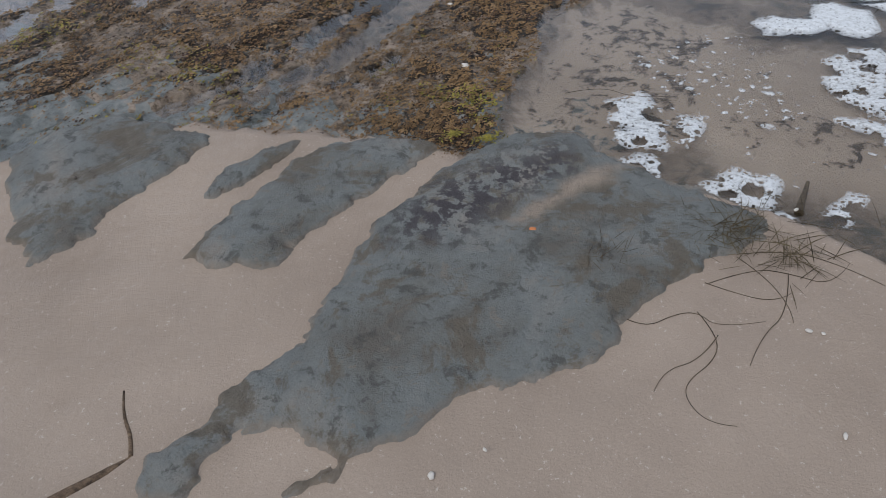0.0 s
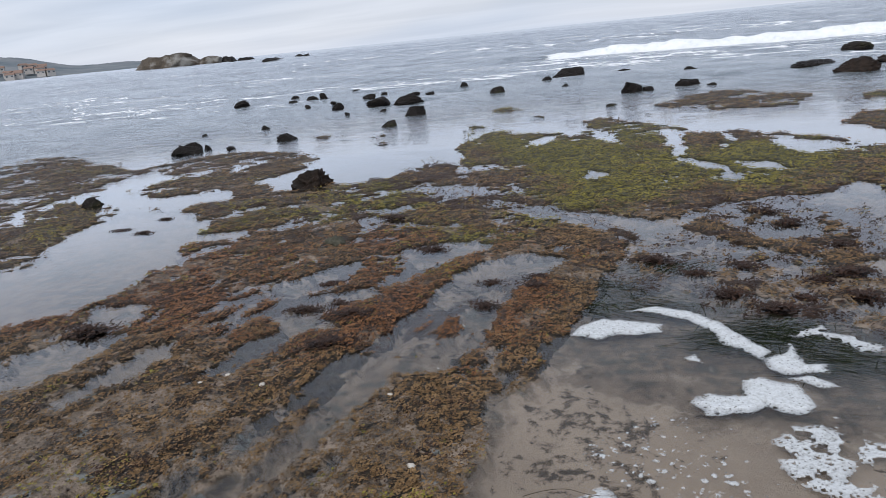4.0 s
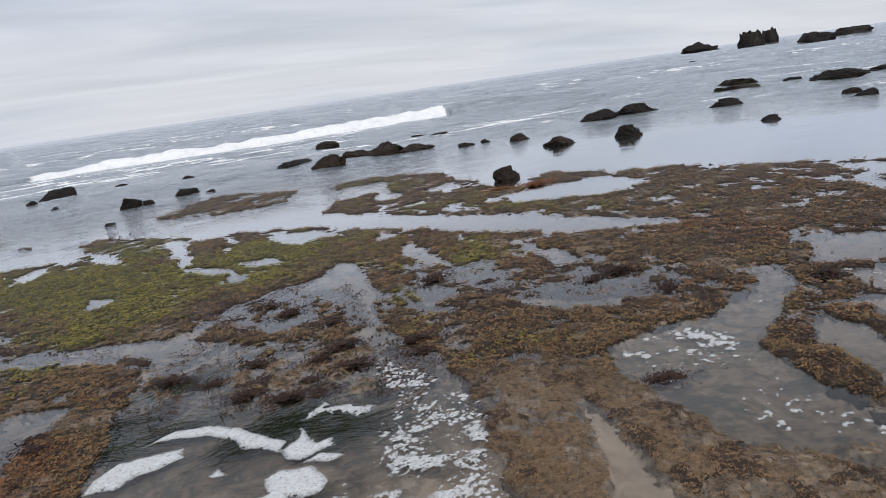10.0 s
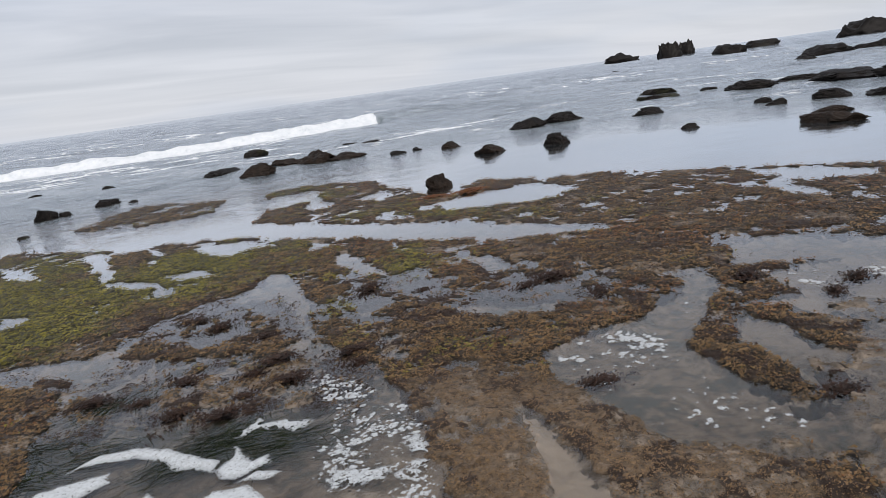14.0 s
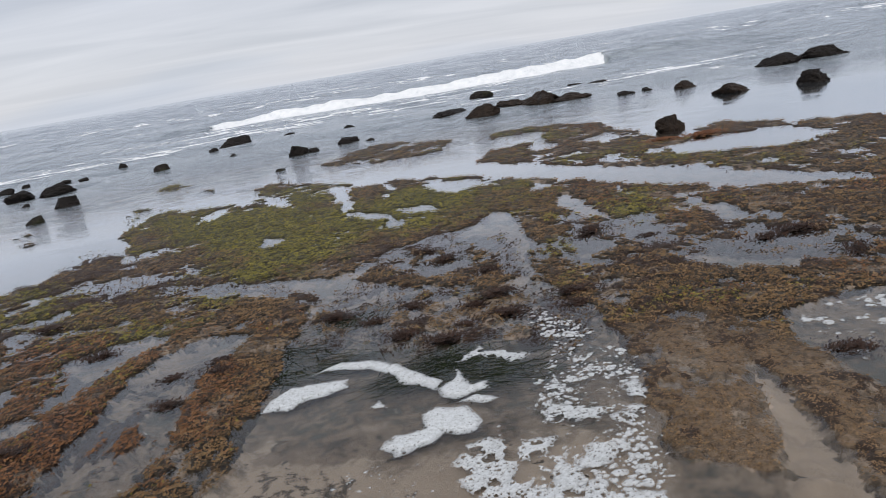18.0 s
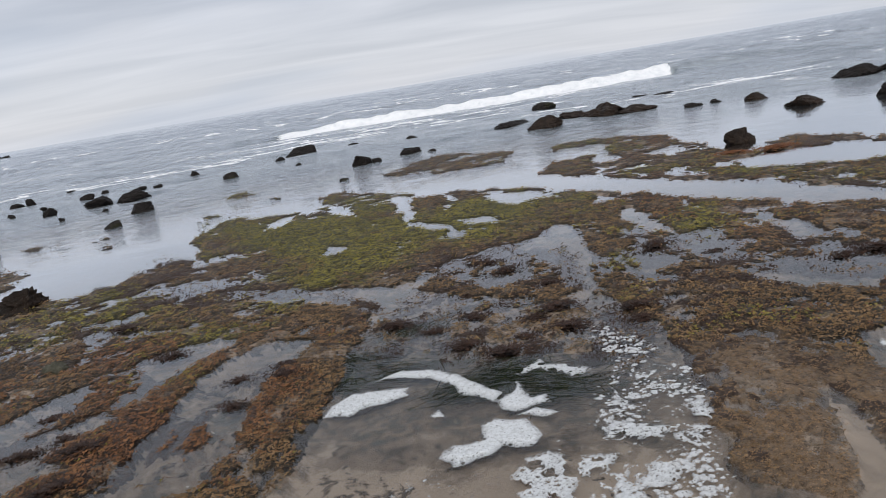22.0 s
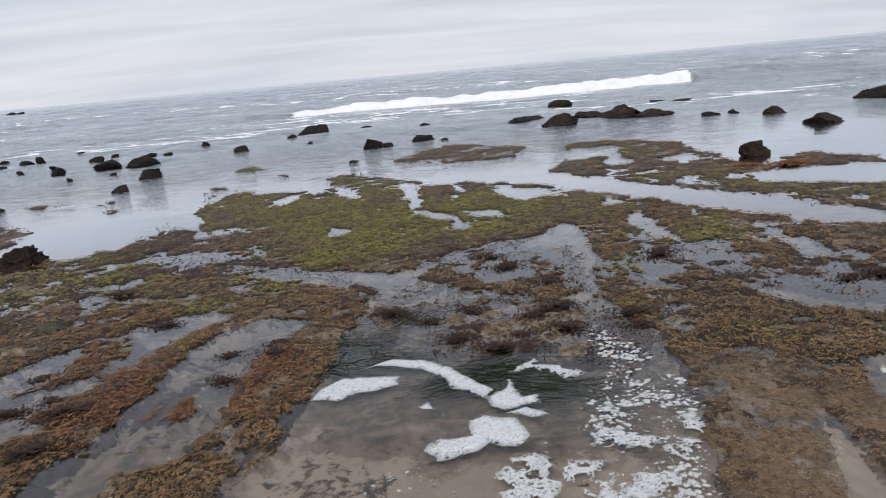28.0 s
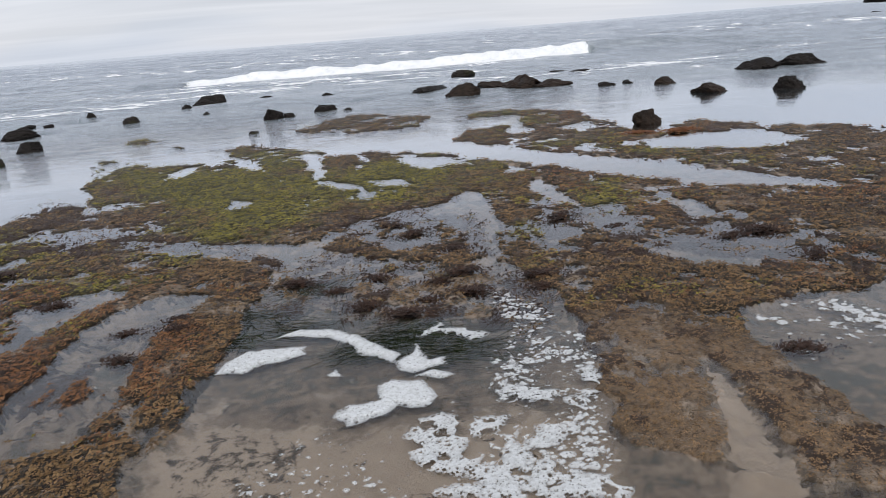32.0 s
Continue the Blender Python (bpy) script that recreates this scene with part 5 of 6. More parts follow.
def reef_weed():
    """Turf of small fronds that lie over one another in low uneven tufts."""
    px, py, rr, g = scatter(1650000, 1.0, 16, lambda g: np.maximum(smooth(g["h"], -0.004, 0.003) * g["weed"], 0.8 * g["dark"] * g["shag"]))
    near, far = cells(px, py * 1.25, NEAR_TUFT, 81), cells(px, py * 1.25, FAR_TUFT, 82)
    apart, own = np.where(rr < TUFT_SEAM, near[0], far[0]), np.where(rr < TUFT_SEAM, near[1], far[1])
    dome = np.clip(1 - (apart / 0.62) ** 2, 0, 1)
    ok = rng.random(len(px)) < 0.12 + 0.88 * smooth(dome, 0.05, 0.6)
    px, py, rr, own, dome, g = px[ok], py[ok], rr[ok], own[ok], dome[ok], {k: q[ok] for k, q in g.items()}
    size = 0.006 + 0.0022 * np.minimum(rr, 6) + 0.0009 * np.maximum(rr - 6, 0)
    pz = np.maximum(g["h"], np.where(g["shag"] > 0.3, rng.uniform(-0.010, 0.006, len(px)), -1)) + tuft_height(own, rr, g["tan"]) * dome * smooth(g["h"], -0.008, 0.004)
    size = np.where(g["tan"] > 0.4, size * 0.65, size)
    for name, mask, mat, label in kinds_of(g, px, py, rng.random(len(px)), 0.5):
        fronds(name, px[mask], py[mask], pz[mask], size[mask], (0.0, 0.38), mat, label, 1, 0.55, tone=own[mask])


def pool_sprigs():
    """Dark sprigs that stand out of the shallow puddles in small groups."""
    px, py, rr, g = scatter(160000, 2.2, 10.5, lambda g: smooth(g["h"], -0.05, -0.02) * (1 - smooth(g["h"], -0.006, 0.0)) * (1 - g["sand"]) * (1 - g["beach"]))
    group, own = cells(px, py, 0.24, 85)
    ok = (group < 0.42 * own) & (own > 0.45) & ((py > 2.9) | (px > 3.4))
    px, py, rr = px[ok], py[ok], rr[ok]
    fronds("dark_seaweed_sprigs", px, py, np.full(px.shape, -0.006), 0.006 + 0.0017 * rr, (0.1, 0.8), M_DARK, "dark purple-brown weed sprigs standing out of the puddles", 2, 0.45)


reef_weed()
pool_sprigs()

# ---- rocks ----
ICO = {}


def ball(level):
    if level not in ICO:
        bm = bmesh.new()
        bmesh.ops.create_icosphere(bm, subdivisions=level, radius=1.0)
        ICO[level] = (np.array([v.co[:] for v in bm.verts]), np.array([[v.index for v in f.verts] for f in bm.faces]))
        bm.free()
    return ICO[level]


rock_count = itertools.count(1)


def rock(x, y, w, h, mat=None, label="", depth=0.75, name="boulder", level=4, block=0.45, base=0.0, turn=None):
    """A weathered boulder, w wide and h high above the water, sunk into the bed."""
    k = next(rock_count)
    rnd = random.Random(k * 7 + 1)
    if mat is M_RUSTY and math.hypot(x, y) > 12:
        h *= 0.72
    if math.hypot(x, y) > 18 and x > 9 and math.hypot(x, y) < 90:
        w, h, depth = w * 1.12, h * 0.72, 0.6
    v, tris = ball(5 if math.hypot(x, y) < 30 and w > 0.3 else level)
    v = v.copy()
    # cut by random planes for worn facets
    for _ in range(9):
        d = np.array([rnd.gauss(0, 1), rnd.gauss(0, 1), rnd.gauss(0, 0.8)])
        d /= np.linalg.norm(d)
        lim = rnd.uniform(0.50, 0.85)
        over = np.maximum(v @ d - lim, 0)
        v -= (over * 0.95)[:, None] * d
    bump = np.zeros(len(v))
    for s, a in ((1.1, 0.20), (2.3, 0.26), (4.8, 0.22), (9.5, 0.13), (19.0, 0.07)):
        bump += a * np.array([(0.6 - abs(noise.noise(Vector(q) * s + Vector((k * 3.7, 0, k)))) * 1.6) for q in v])
    v *= (1 + bump)[:, None]
    for _ in range(10 if math.hypot(x, y) > 12 else 0):
        d = np.array([rnd.gauss(0, 1), rnd.gauss(0, 1), rnd.gauss(0.5, 0.7)])
        d /= np.linalg.norm(d)
        reach_d = v @ d
        over = np.maximum(reach_d - rnd.uniform(0.60, 0.86) * reach_d.max(), 0)
        v -= (over * rnd.uniform(0.6, 0.92))[:, None] * d
    v *= (1 + (0.04 if math.hypot(x, y) < 12 else 0.10) * np.array([noise.noise(Vector(q) * 6 + Vector((0, k * 2.3, k))) + 0.6 * noise.noise(Vector(q) * 16 + Vector((k, 0, k))) for q in v]))[:, None]
    v[:, 0] *= w / np.ptp(v[:, 0])
    v[:, 1] *= w * depth / np.ptp(v[:, 1])
    sink = 0.75 * h + 0.03
    v[:, 2] = (v[:, 2] - v[:, 2].min()) / np.ptp(v[:, 2]) * (h + sink) - sink
    # flare at the foot
    foot = 1 + 0.18 * np.clip(1 - (v[:, 2] + sink) / (h + sink), 0, 1)
    v[:, 0] *= foot / 1.05
    v[:, 1] *= foot / 1.05
    if w > 0.9:
        jag = fbm(v[:, 0] / w * 4 + k, v[:, 1] / w * 3, 4, k, 0.5)
        v[:, 2] = np.where(v[:, 2] > -sink * 0.5, (v[:, 2] + sink * 0.5) * np.clip(0.45 + 1.1 * jag, 0.3, 1.2) - sink * 0.5, v[:, 2])
    if math.hypot(x, y) > 18 and h < 3:
        lid = h * (0.72 + 0.35 * fbm(v[:, 0] / w * 7 + k, v[:, 1] / w * 5, 3, k + 5))
        v[:, 2] = np.where(v[:, 2] > lid, lid + 0.45 * (v[:, 2] - lid), v[:, 2])
    bearing = math.degrees(math.atan2(-x, y)) if turn is None else turn
    ob = soup_mesh(name, v, tris, mat or M_BOULDER)
    ob.matrix_world = pose(x, y, base, 0, 0, bearing)
    if not label:
        far = math.hypot(x, y)
        label = ("dark jagged sea stack standing offshore" if far > 90 and h > 3 else "long low dark reef rock far out in the sea" if far > 35 else
                 "low flat dark reef rock awash in the sea" if h < 0.3 * w else "small dark wet boulder in the shallow water" if w < 0.35 else
                 "dark wet boulder standing in the shallow sea")
    return tagged(ob, label, "rock", group="rocks in the sea")


rock(-6.66, 10.10, 0.50, 0.17)
rock(-6.54, 10.41, 0.13, 0.10)
rock(-7.78, 12.36, 0.13, 0.05)
rock(-6.65, 12.75, 0.24, 0.10)
rock(-5.36, 10.98, 0.37, 0.13)
rock(-6.05, 10.28, 0.16, 0.06)
rock(-10.81, 19.47, 0.49, 0.19)
rock(-8.92, 19.16, 0.27, 0.08)
rock(-7.72, 17.39, 0.17, 0.06)
rock(-9.69, 21.05, 0.31, 0.10)
rock(-8.54, 19.69, 0.38, 0.13)
rock(-8.33, 20.06, 0.25, 0.18)
rock(-6.41, 16.23, 0.31, 0.15)
rock(-7.20, 17.93, 0.18, 0.06)
rock(-5.60, 14.66, 0.12, 0.05)
rock(-7.69, 21.42, 0.39, 0.11)
rock(-6.32, 18.42, 0.38, 0.15)
rock(-5.42, 16.64, 0.62, 0.18)
rock(-4.66, 16.53, 0.75, 0.21)
rock(-6.23, 19.59, 0.21, 0.08)
rock(-5.17, 19.11, 0.30, 0.06)
rock(-4.64, 18.76, 0.25, 0.05)
rock(-4.78, 14.73, 0.17, 0.06)
rock(-3.70, 13.43, 0.43, 0.19)
rock(-3.77, 11.99, 0.29, 0.11, M_MOSSY)
rock(-3.94, 20.04, 0.30, 0.16)
rock(-2.54, 17.28, 0.38, 0.16, M_MOSSY)
rock(-1.51, 19.84, 0.33, 0.13)
rock(-0.84, 21.09, 0.95, 0.24)
rock(-0.89, 17.54, 0.25, 0.07)
rock(-3.20, 7.02, 0.47, 0.20, M_RUSTY, "large brown boulder beside a bright pool")
rock(0.59, 14.97, 0.43, 0.21)
rock(0.90, 14.98, 0.25, 0.09)
rock(1.71, 15.46, 0.52, 0.15)
rock(2.20, 19.16, 0.39, 0.14)
rock(2.15, 15.16, 0.22, 0.05)
rock(6.46, 17.12, 1.18, 0.25, M_RUSTY)
rock(6.76, 16.33, 1.13, 0.35, M_RUSTY)
rock(7.39, 15.94, 1.14, 0.18, M_RUSTY)
rock(5.18, 16.12, 0.88, 0.38, M_RUSTY)
rock(4.75, 17.73, 1.08, 0.14)
rock(7.31, 22.96, 0.82, 0.22, M_MOSSY)
rock(9.59, 20.33, 0.49, 0.08)
rock(9.83, 19.21, 0.78, 0.14)
rock(8.23, 14.71, 0.42, 0.06)
rock(8.73, 14.60, 0.24, 0.06)
rock(0.14, 12.65, 0.20, 0.05, M_MOSSY)
rock(0.63, 21.35, 0.35, 0.07)
rock(5.55, 8.71, 0.45, 0.21, M_RUSTY)
rock(9.07, 13.67, 0.54, 0.23, M_RUSTY)
rock(8.58, 11.46, 0.76, 0.26, M_RUSTY)
rock(9.68, 10.67, 0.58, 0.24)
rock(12.59, 14.88, 0.96, 0.35)
rock(13.78, 14.83, 1.17, 0.37)
rock(14.73, 12.47, 0.76, 0.28)
rock(21.37, 17.91, 1.33, 0.36, M_MOSSY)
rock(19.61, 16.19, 1.38, 0.23, M_MOSSY)
rock(21.34, 15.60, 0.63, 0.22)
rock(9.73, 19.38, 0.57, 0.14)
rock(8.03, 14.58, 0.30, 0.10)
rock(8.75, 14.74, 0.21, 0.08)
rock(21.24, 13.78, 1.48, 0.43)
rock(16.18, 10.27, 0.39, 0.19)
rock(15.58, 9.45, 0.47, 0.21)
rock(16.49, 8.60, 0.78, 0.31)
rock(16.97, 7.02, 1.74, 0.44)
rock(13.57, 7.08, 0.72, 0.19, M_RUSTY)
rock(12.24, 6.39, 1.11, 0.22, M_RUSTY)
rock(13.15, 5.23, 1.08, 0.20)
rock(13.18, 4.07, 0.86, 0.29)
rock(13.19, 3.33, 0.82, 0.32)
rock(23.64, 13.32, 1.76, 0.27)
rock(22.86, 11.27, 2.48, 0.40)
rock(22.60, 9.27, 2.39, 0.65)
rock(18.47, 5.52, 1.19, 0.36)
rock(25.03, 7.19, 1.50, 0.51)
rock(19.10, 6.86, 1.01, 0.30)
rock(46.06, 24.83, 3.08, 0.95)
rock(48.43, 22.68, 2.56, 0.79)
rock(63.90, 28.42, 1.78, 0.92)
rock(112.84, 55.37, 8.83, 2.79)
rock(37.37, 14.10, 3.69, 0.91)
rock(40.59, 12.97, 4.69, 1.23)
rock(83.76, 28.60, 8.8, 1.7)
rock(44.55, 17.01, 3.4, 0.95)
rock(41.38, 23.70, 1.2, 0.40)
rock(11.71, 8.96, 0.37, 0.10)
rock(20.68, 7.21, 1.09, 0.33)
rock(19.56, 5.62, 1.18, 0.45)
rock(14.44, 4.24, 0.75, 0.27)
rock(172.22, 157.39, 10.79, 3.06)
rock(120.85, 97.96, 5.53, 4.23)
rock(144.61, 111.44, 3.69, 3.55)
rock(103.79, 71.66, 5.40, 1.47)
rock(118.49, 76.05, 7.06, 1.63)
rock(58.83, 54.77, 1.74, 0.39)
rock(-132.39, 195.85, 21.98, 4.40, M_ISLET, "low brown rocky islet with a pale crest offshore")
rock(-119.83, 199.91, 10.43, 2.65, M_ISLET, "low brown rocky islet with a pale crest offshore")
rock(-113.26, 202.16, 5.85, 2.17)
rock(-108.36, 205.14, 6.77, 1.35)
rock(-64.66, 133.85, 5.29, 0.88)
rock(-63.16, 144.00, 3.31, 0.95)
rock(-2.08, 4.78, 0.20, 0.06, M_STONE, "rounded olive-grey stone resting on the weedy reef", depth=0.7)
rock(-5.65, 6.50, 0.24, 0.10, M_MOSSY)
rock(-6.88, 10.50, 0.40, 0.15)

# ---- near rock slabs in the sand ----
def slab_material():
    m, n, l = material("grey_slab_rock")
    p = place(n)
    big, mid, fine = noise_of(n, l, p, 2.2, 8, 0.65, 0.5), noise_of(n, l, p, 15, 10, 0.74, 0.3), noise_of(n, l, p, 120, 5, 0.75)
    col = ramp(n, l, big, [(0.37, (0.12, 0.108, 0.09)), (0.45, (0.155, 0.158, 0.145)), (0.53, (0.18, 0.192, 0.184)), (0.60, (0.215, 0.215, 0.197)), (0.68, (0.26, 0.23, 0.195))])
    col = mixed(n, l, ramp(n, l, mid, [(0.40, (0.75, 0.75, 0.75)), (0.46, (0, 0, 0))]), col, (0.056, 0.054, 0.046))
    col = mixed(n, l, ramp(n, l, mid, [(0.57, (0, 0, 0)), (0.63, (0.7, 0.7, 0.7))]), col, (0.21, 0.18, 0.145))
    col = mixed(n, l, ramp(n, l, noise_of(n, l, p, 5, 8, 0.72, 0.5), [(0.53, (0, 0, 0)), (0.58, (0.8, 0.8, 0.8))]), col, mixed(n, l, fine, (0.05, 0.042, 0.028), (0.19, 0.15, 0.105)))
    crust = maths(n, l, "MULTIPLY", attribute(n, "crust"), ramp(n, l, noise_of(n, l, p, 20, 5, 0.7, 0.2), [(0.46, (0, 0, 0)), (0.52, (1, 1, 1))]))
    col = mixed(n, l, crust, col, (0.050, 0.042, 0.046))
    silt_or_light_lift = maths(n, l, "MULTIPLY", attribute(n, "silt_or_light_lift"), ramp(n, l, noise_of(n, l, p, 9, 5, 0.7), [(0.32, (0, 0, 0)), (0.48, (1, 1, 1))]))
    col = mixed(n, l, silt_or_light_lift, col, (0.33, 0.265, 0.205))
    rough = ramp(n, l, mid, [(0.35, (0.4, 0.4, 0.4)), (0.7, (0.7, 0.7, 0.7))])
    col = mixed(n, l, maths(n, l, "MULTIPLY", fine, 0.42), col, (0.04, 0.038, 0.034))
    surface(n, l, col, rough, mixed(n, l, 0.6, fine, mid), 0.8, 0.02, 0.3)
    return m


M_SLAB = slab_material()


def slab(outline, label, holes=(), crusts=(), silts=(), high=0.026, step=0.008):
    pts = np.array(outline)
    (x0, y0), (x1, y1) = pts.min(0) - 0.08, pts.max(0) + 0.08
    xs, ys = np.meshgrid(np.arange(x0, x1, step), np.arange(y0, y1, step))
    x, y = xs.ravel(), ys.ravel()
    wx = x + 0.045 * (fbm(x * 10, y * 10, 5, 91, 0.62) - 0.5) * 2
    wy = y + 0.045 * (fbm(x * 10, y * 10, 5, 92, 0.62) - 0.5) * 2
    d = signed(outline, wx, wy)
    for hole in holes:
        d = np.minimum(d, -signed(hole, wx, wy))
    z = np.maximum(beach_height(x, y), -0.01) - 0.012 + (high + 0.012) * (0.7 * smooth(d, -0.010, 0.016) + 0.3 * smooth(d, 0.0, 0.08)) + 0.016 * (fbm(x * 5, y * 5, 4, 93) - 0.5) + 0.009 * (fbm(x * 30, y * 30, 3, 94) - 0.5)
    crust, silt_or_light_lift = np.zeros(x.shape), smooth(-d, -0.02, 0.0) * 0.5
    for c in crusts:
        crust = np.maximum(crust, smooth(signed(c, wx, wy), -0.12, 0.06))
    for c in silts:
        silt_or_light_lift = np.maximum(silt_or_light_lift, smooth(signed(c, wx, wy), -0.03, 0.03))
    keep = d > -0.03
    ob = grid_mesh("rock_slab", xs, ys, z.reshape(xs.shape), {"crust": crust, "silt_or_light_lift": silt_or_light_lift}, M_SLAB)
    bm = bmesh.new()
    bm.from_mesh(ob.data)
    bm.verts.ensure_lookup_table()
    bmesh.ops.delete(bm, geom=[bm.verts[i] for i in np.nonzero(~keep)[0]], context="VERTS")
    bmesh.ops.reverse_faces(bm, faces=bm.faces[:])
    bm.to_mesh(ob.data)
    bm.free()
    return tagged(ob, label, "rock", group="slabs in the sand")


slab(SLAB_A, "large flat grey-green rock slab with dark crusts, half sunk in sand", [SLAB_A_BAY], [CRUST], [SLAB_A_STREAK])
slab(SLAB_B, "smooth blue-grey rock slab tapering into the sand")
slab(SLAB_B_FINGER, "narrow dark finger of rock lying in the sand")
slab(SLAB_C, "blue-grey flat rock slab with a dark hollow, in the sand")

# ---- foam on the pools ----
def foam_sheet(name, x0, x1, y0, y1, step, solid, lacy, loose, label, crumb=0.07):
    """Rounded rafts of foam pitted by burst bubbles, and loose crumbs between them."""
    xs, ys = np.meshgrid(np.arange(x0, x1, step), np.arange(y0, y1, step))
    x, y = xs.ravel(), ys.ravel()
    wx = x + 0.030 * (fbm(x * 9, y * 9, 3, 51) - 0.5) * 2
    wy = y + 0.030 * (fbm(x * 9, y * 9, 3, 52) - 0.5) * 2
    big_d, big_own = cells(x, y, 0.034, 53)
    small_d, small_own = cells(x, y, 0.013, 57)
    wide_d, wide_own = cells(wx, wy, 0.085, 59)
    pits = np.maximum(smooth(0.34 * big_own - big_d, 0.0, 0.10) * (big_own > 0.62), smooth(0.40 * small_own - small_d, 0.0, 0.14) * (small_own > 0.45))
    holes = smooth(0.52 * wide_own - wide_d, -0.04, 0.10) * (wide_own > 0.45)
    level = np.full(x.shape, -1.0)
    for poly in solid:
        level = np.maximum(level, np.clip((signed(poly, wx, wy) + 0.006) / 0.11, -1, 0.42) - 0.16 * pits)
    for poly in lacy:
        level = np.maximum(level, np.clip((signed(poly, wx, wy) + 0.022) / 0.16, -1, 0.24) - 0.26 * pits - 0.34 * holes)
    for poly, share in loose:
        inside = smooth(signed(poly, wx, wy), -0.12, 0.10) * (0.45 + 1.1 * smooth(fbm(x * 5, y * 5, 3, 67), 0.36, 0.62))
        for size, seed, more in ((crumb, 61, 0.0), (crumb * 0.5, 66, 0.06)):
            d, own = cells(wx + 0.02 * (fbm(x * 22, y * 22, 2, seed) - 0.5), wy * 1.15, size, seed)
            level = np.maximum(level, np.clip(0.8 * (share * inside * (0.25 + 0.9 * own) - d - more), -1, 0.2) - 0.2 * pits * (size > 0.05))
    z = np.where(level > 0, 0.0015 + 0.010 * smooth(level, 0.0, 0.4), 0.0015) + 0.0012 * (value_noise(x * 90, y * 90, 55) - 0.5)
    sheet = grid_mesh(name, xs, ys, z.reshape(xs.shape), {"cover": level + 0.06}, M_FOAM)
    bm = bmesh.new()
    bm.from_mesh(sheet.data)
    bm.verts.ensure_lookup_table()
    bmesh.ops.delete(bm, geom=[bm.verts[i] for i in np.nonzero(level < -0.10)[0]], context="VERTS")
    bmesh.ops.reverse_faces(bm, faces=bm.faces[:])
    bm.to_mesh(sheet.data)
    bm.free()
    return tagged(sheet, label, "foam", kind="stuff")


foam_sheet("pool_foam", -0.4, 1.75, 1.25, 3.65, 0.0046, FOAM_SOLID, FOAM_LACY, [(FOAM_LOOSE, 0.40), (FOAM_NEAR_LOOSE, 0.17)], "white bubbly sea foam drifting on the near tide pool", 0.056)
foam_sheet("pool_foam", 2.1, 5.0, 1.0, 2.8, 0.009, [], [], [(q, 0.58) for q in FOAM_EAST] + [(FOAM_EAST_LOOSE, 0.20)], "white broken foam on the sandy side pool", 0.085)


# ---- loose seaweed clumps, grass blades and strands ----
def clump(x, y, size, mat=None, label="dark red-brown seaweed clump lying in the shallow pool", count=170, z=None):
    n = int(count * 1.8)
    a, d = rng.uniform(0, 2 * np.pi, n), np.abs(rng.normal(0, 0.55, n)) * size
    d = d * (0.55 + 0.9 * value_noise(a * 1.6 + x * 31, np.full(n, y * 17.0), 7))
    px, py = d * np.cos(a) * 1.4, d * np.sin(a) * 0.75
    pz = 0.16 * size * np.clip(1 - (d / size) ** 2, 0, 1) * rng.uniform(0.2, 1, n)
    v, tris = ball(4)
    v = v * (0.8 + 0.9 * np.array([noise.noise(Vector(q) * 2.6 + Vector((x * 9, y * 9, 0))) + 0.5 * noise.noise(Vector(q) * 7 + Vector((x * 9, y * 9, 0))) for q in v]))[:, None] * np.array([0.62, 0.34, 0.09]) * size
    ob = soup_mesh("seaweed_clump", v, tris, M_DARK)
    tips = fronds("fronds", px, py, pz, np.full(n, 0.010 + size * 0.075), (0.0, 0.5), mat or M_DARK, "wet dark fronds", 2, 0.4)
    tips.parent = ob
    del tips["category"]
    base = float(shore(np.array([x]), np.array([y]))["h"][0]) if z is None else z
    ob.matrix_world = pose(x, y, max(base, -0.012), 0, 0, rng.uniform(-40, 40))
    return tagged(ob, label, "seaweed", group="weed clumps in the pools")


clump(-0.72, 3.85, 0.12)
clump(-0.44, 3.94, 0.14)
clump(-0.42, 3.76, 0.13)
clump(-0.70, 3.50, 0.14)
clump(-1.25, 4.54, 0.17)
clump(-1.76, 3.88, 0.12)
clump(-1.76, 3.44, 0.11)
clump(-1.43, 2.97, 0.14)
clump(-1.78, 5.42, 0.14)
clump(0.95, 3.58, 0.12)
clump(1.20, 3.59, 0.17)
clump(0.79, 3.42, 0.13)
clump(1.62, 3.49, 0.16)
clump(0.47, 3.97, 0.14)
clump(0.25, 4.21, 0.16)
clump(-1.57, 3.54, 0.12)
clump(-1.42, 3.32, 0.14)
clump(0.75, 4.08, 0.17)
clump(0.59, 3.63, 0.13)
clump(1.24, 3.90, 0.16)
clump(2.35, 4.79, 0.17)
clump(2.60, 4.38, 0.12)
clump(3.38, 3.76, 0.17)
clump(1.07, 3.83, 0.15)
clump(1.09, 5.26, 0.14)
clump(1.19, 4.93, 0.12)
clump(1.36, 4.43, 0.18)
clump(1.67, 3.65, 0.14)
clump(3.33, 3.23, 0.17)
clump(3.15, 3.77, 0.18)
clump(2.34, 2.27, 0.13)
clump(4.10, 2.64, 0.19)
clump(4.14, 2.07, 0.15)
clump(4.46, 2.10, 0.18)
clump(4.11, 1.49, 0.15)
clump(3.77, 1.28, 0.17)
clump(2.95, 1.43, 0.14)
clump(-4.46, 5.37, 0.13)
clump(-4.22, 5.73, 0.13)
clump(-4.13, 5.25, 0.14)
clump(-2.98, 3.11, 0.18)
clump(5.43, 7.75, 0.26, M_ORANGE, "orange-brown kelp heap on the reef beside a boulder", 320)
clump(4.95, 7.95, 0.2, M_ORANGE, "orange-brown kelp heap on the reef beside a boulder", 260)


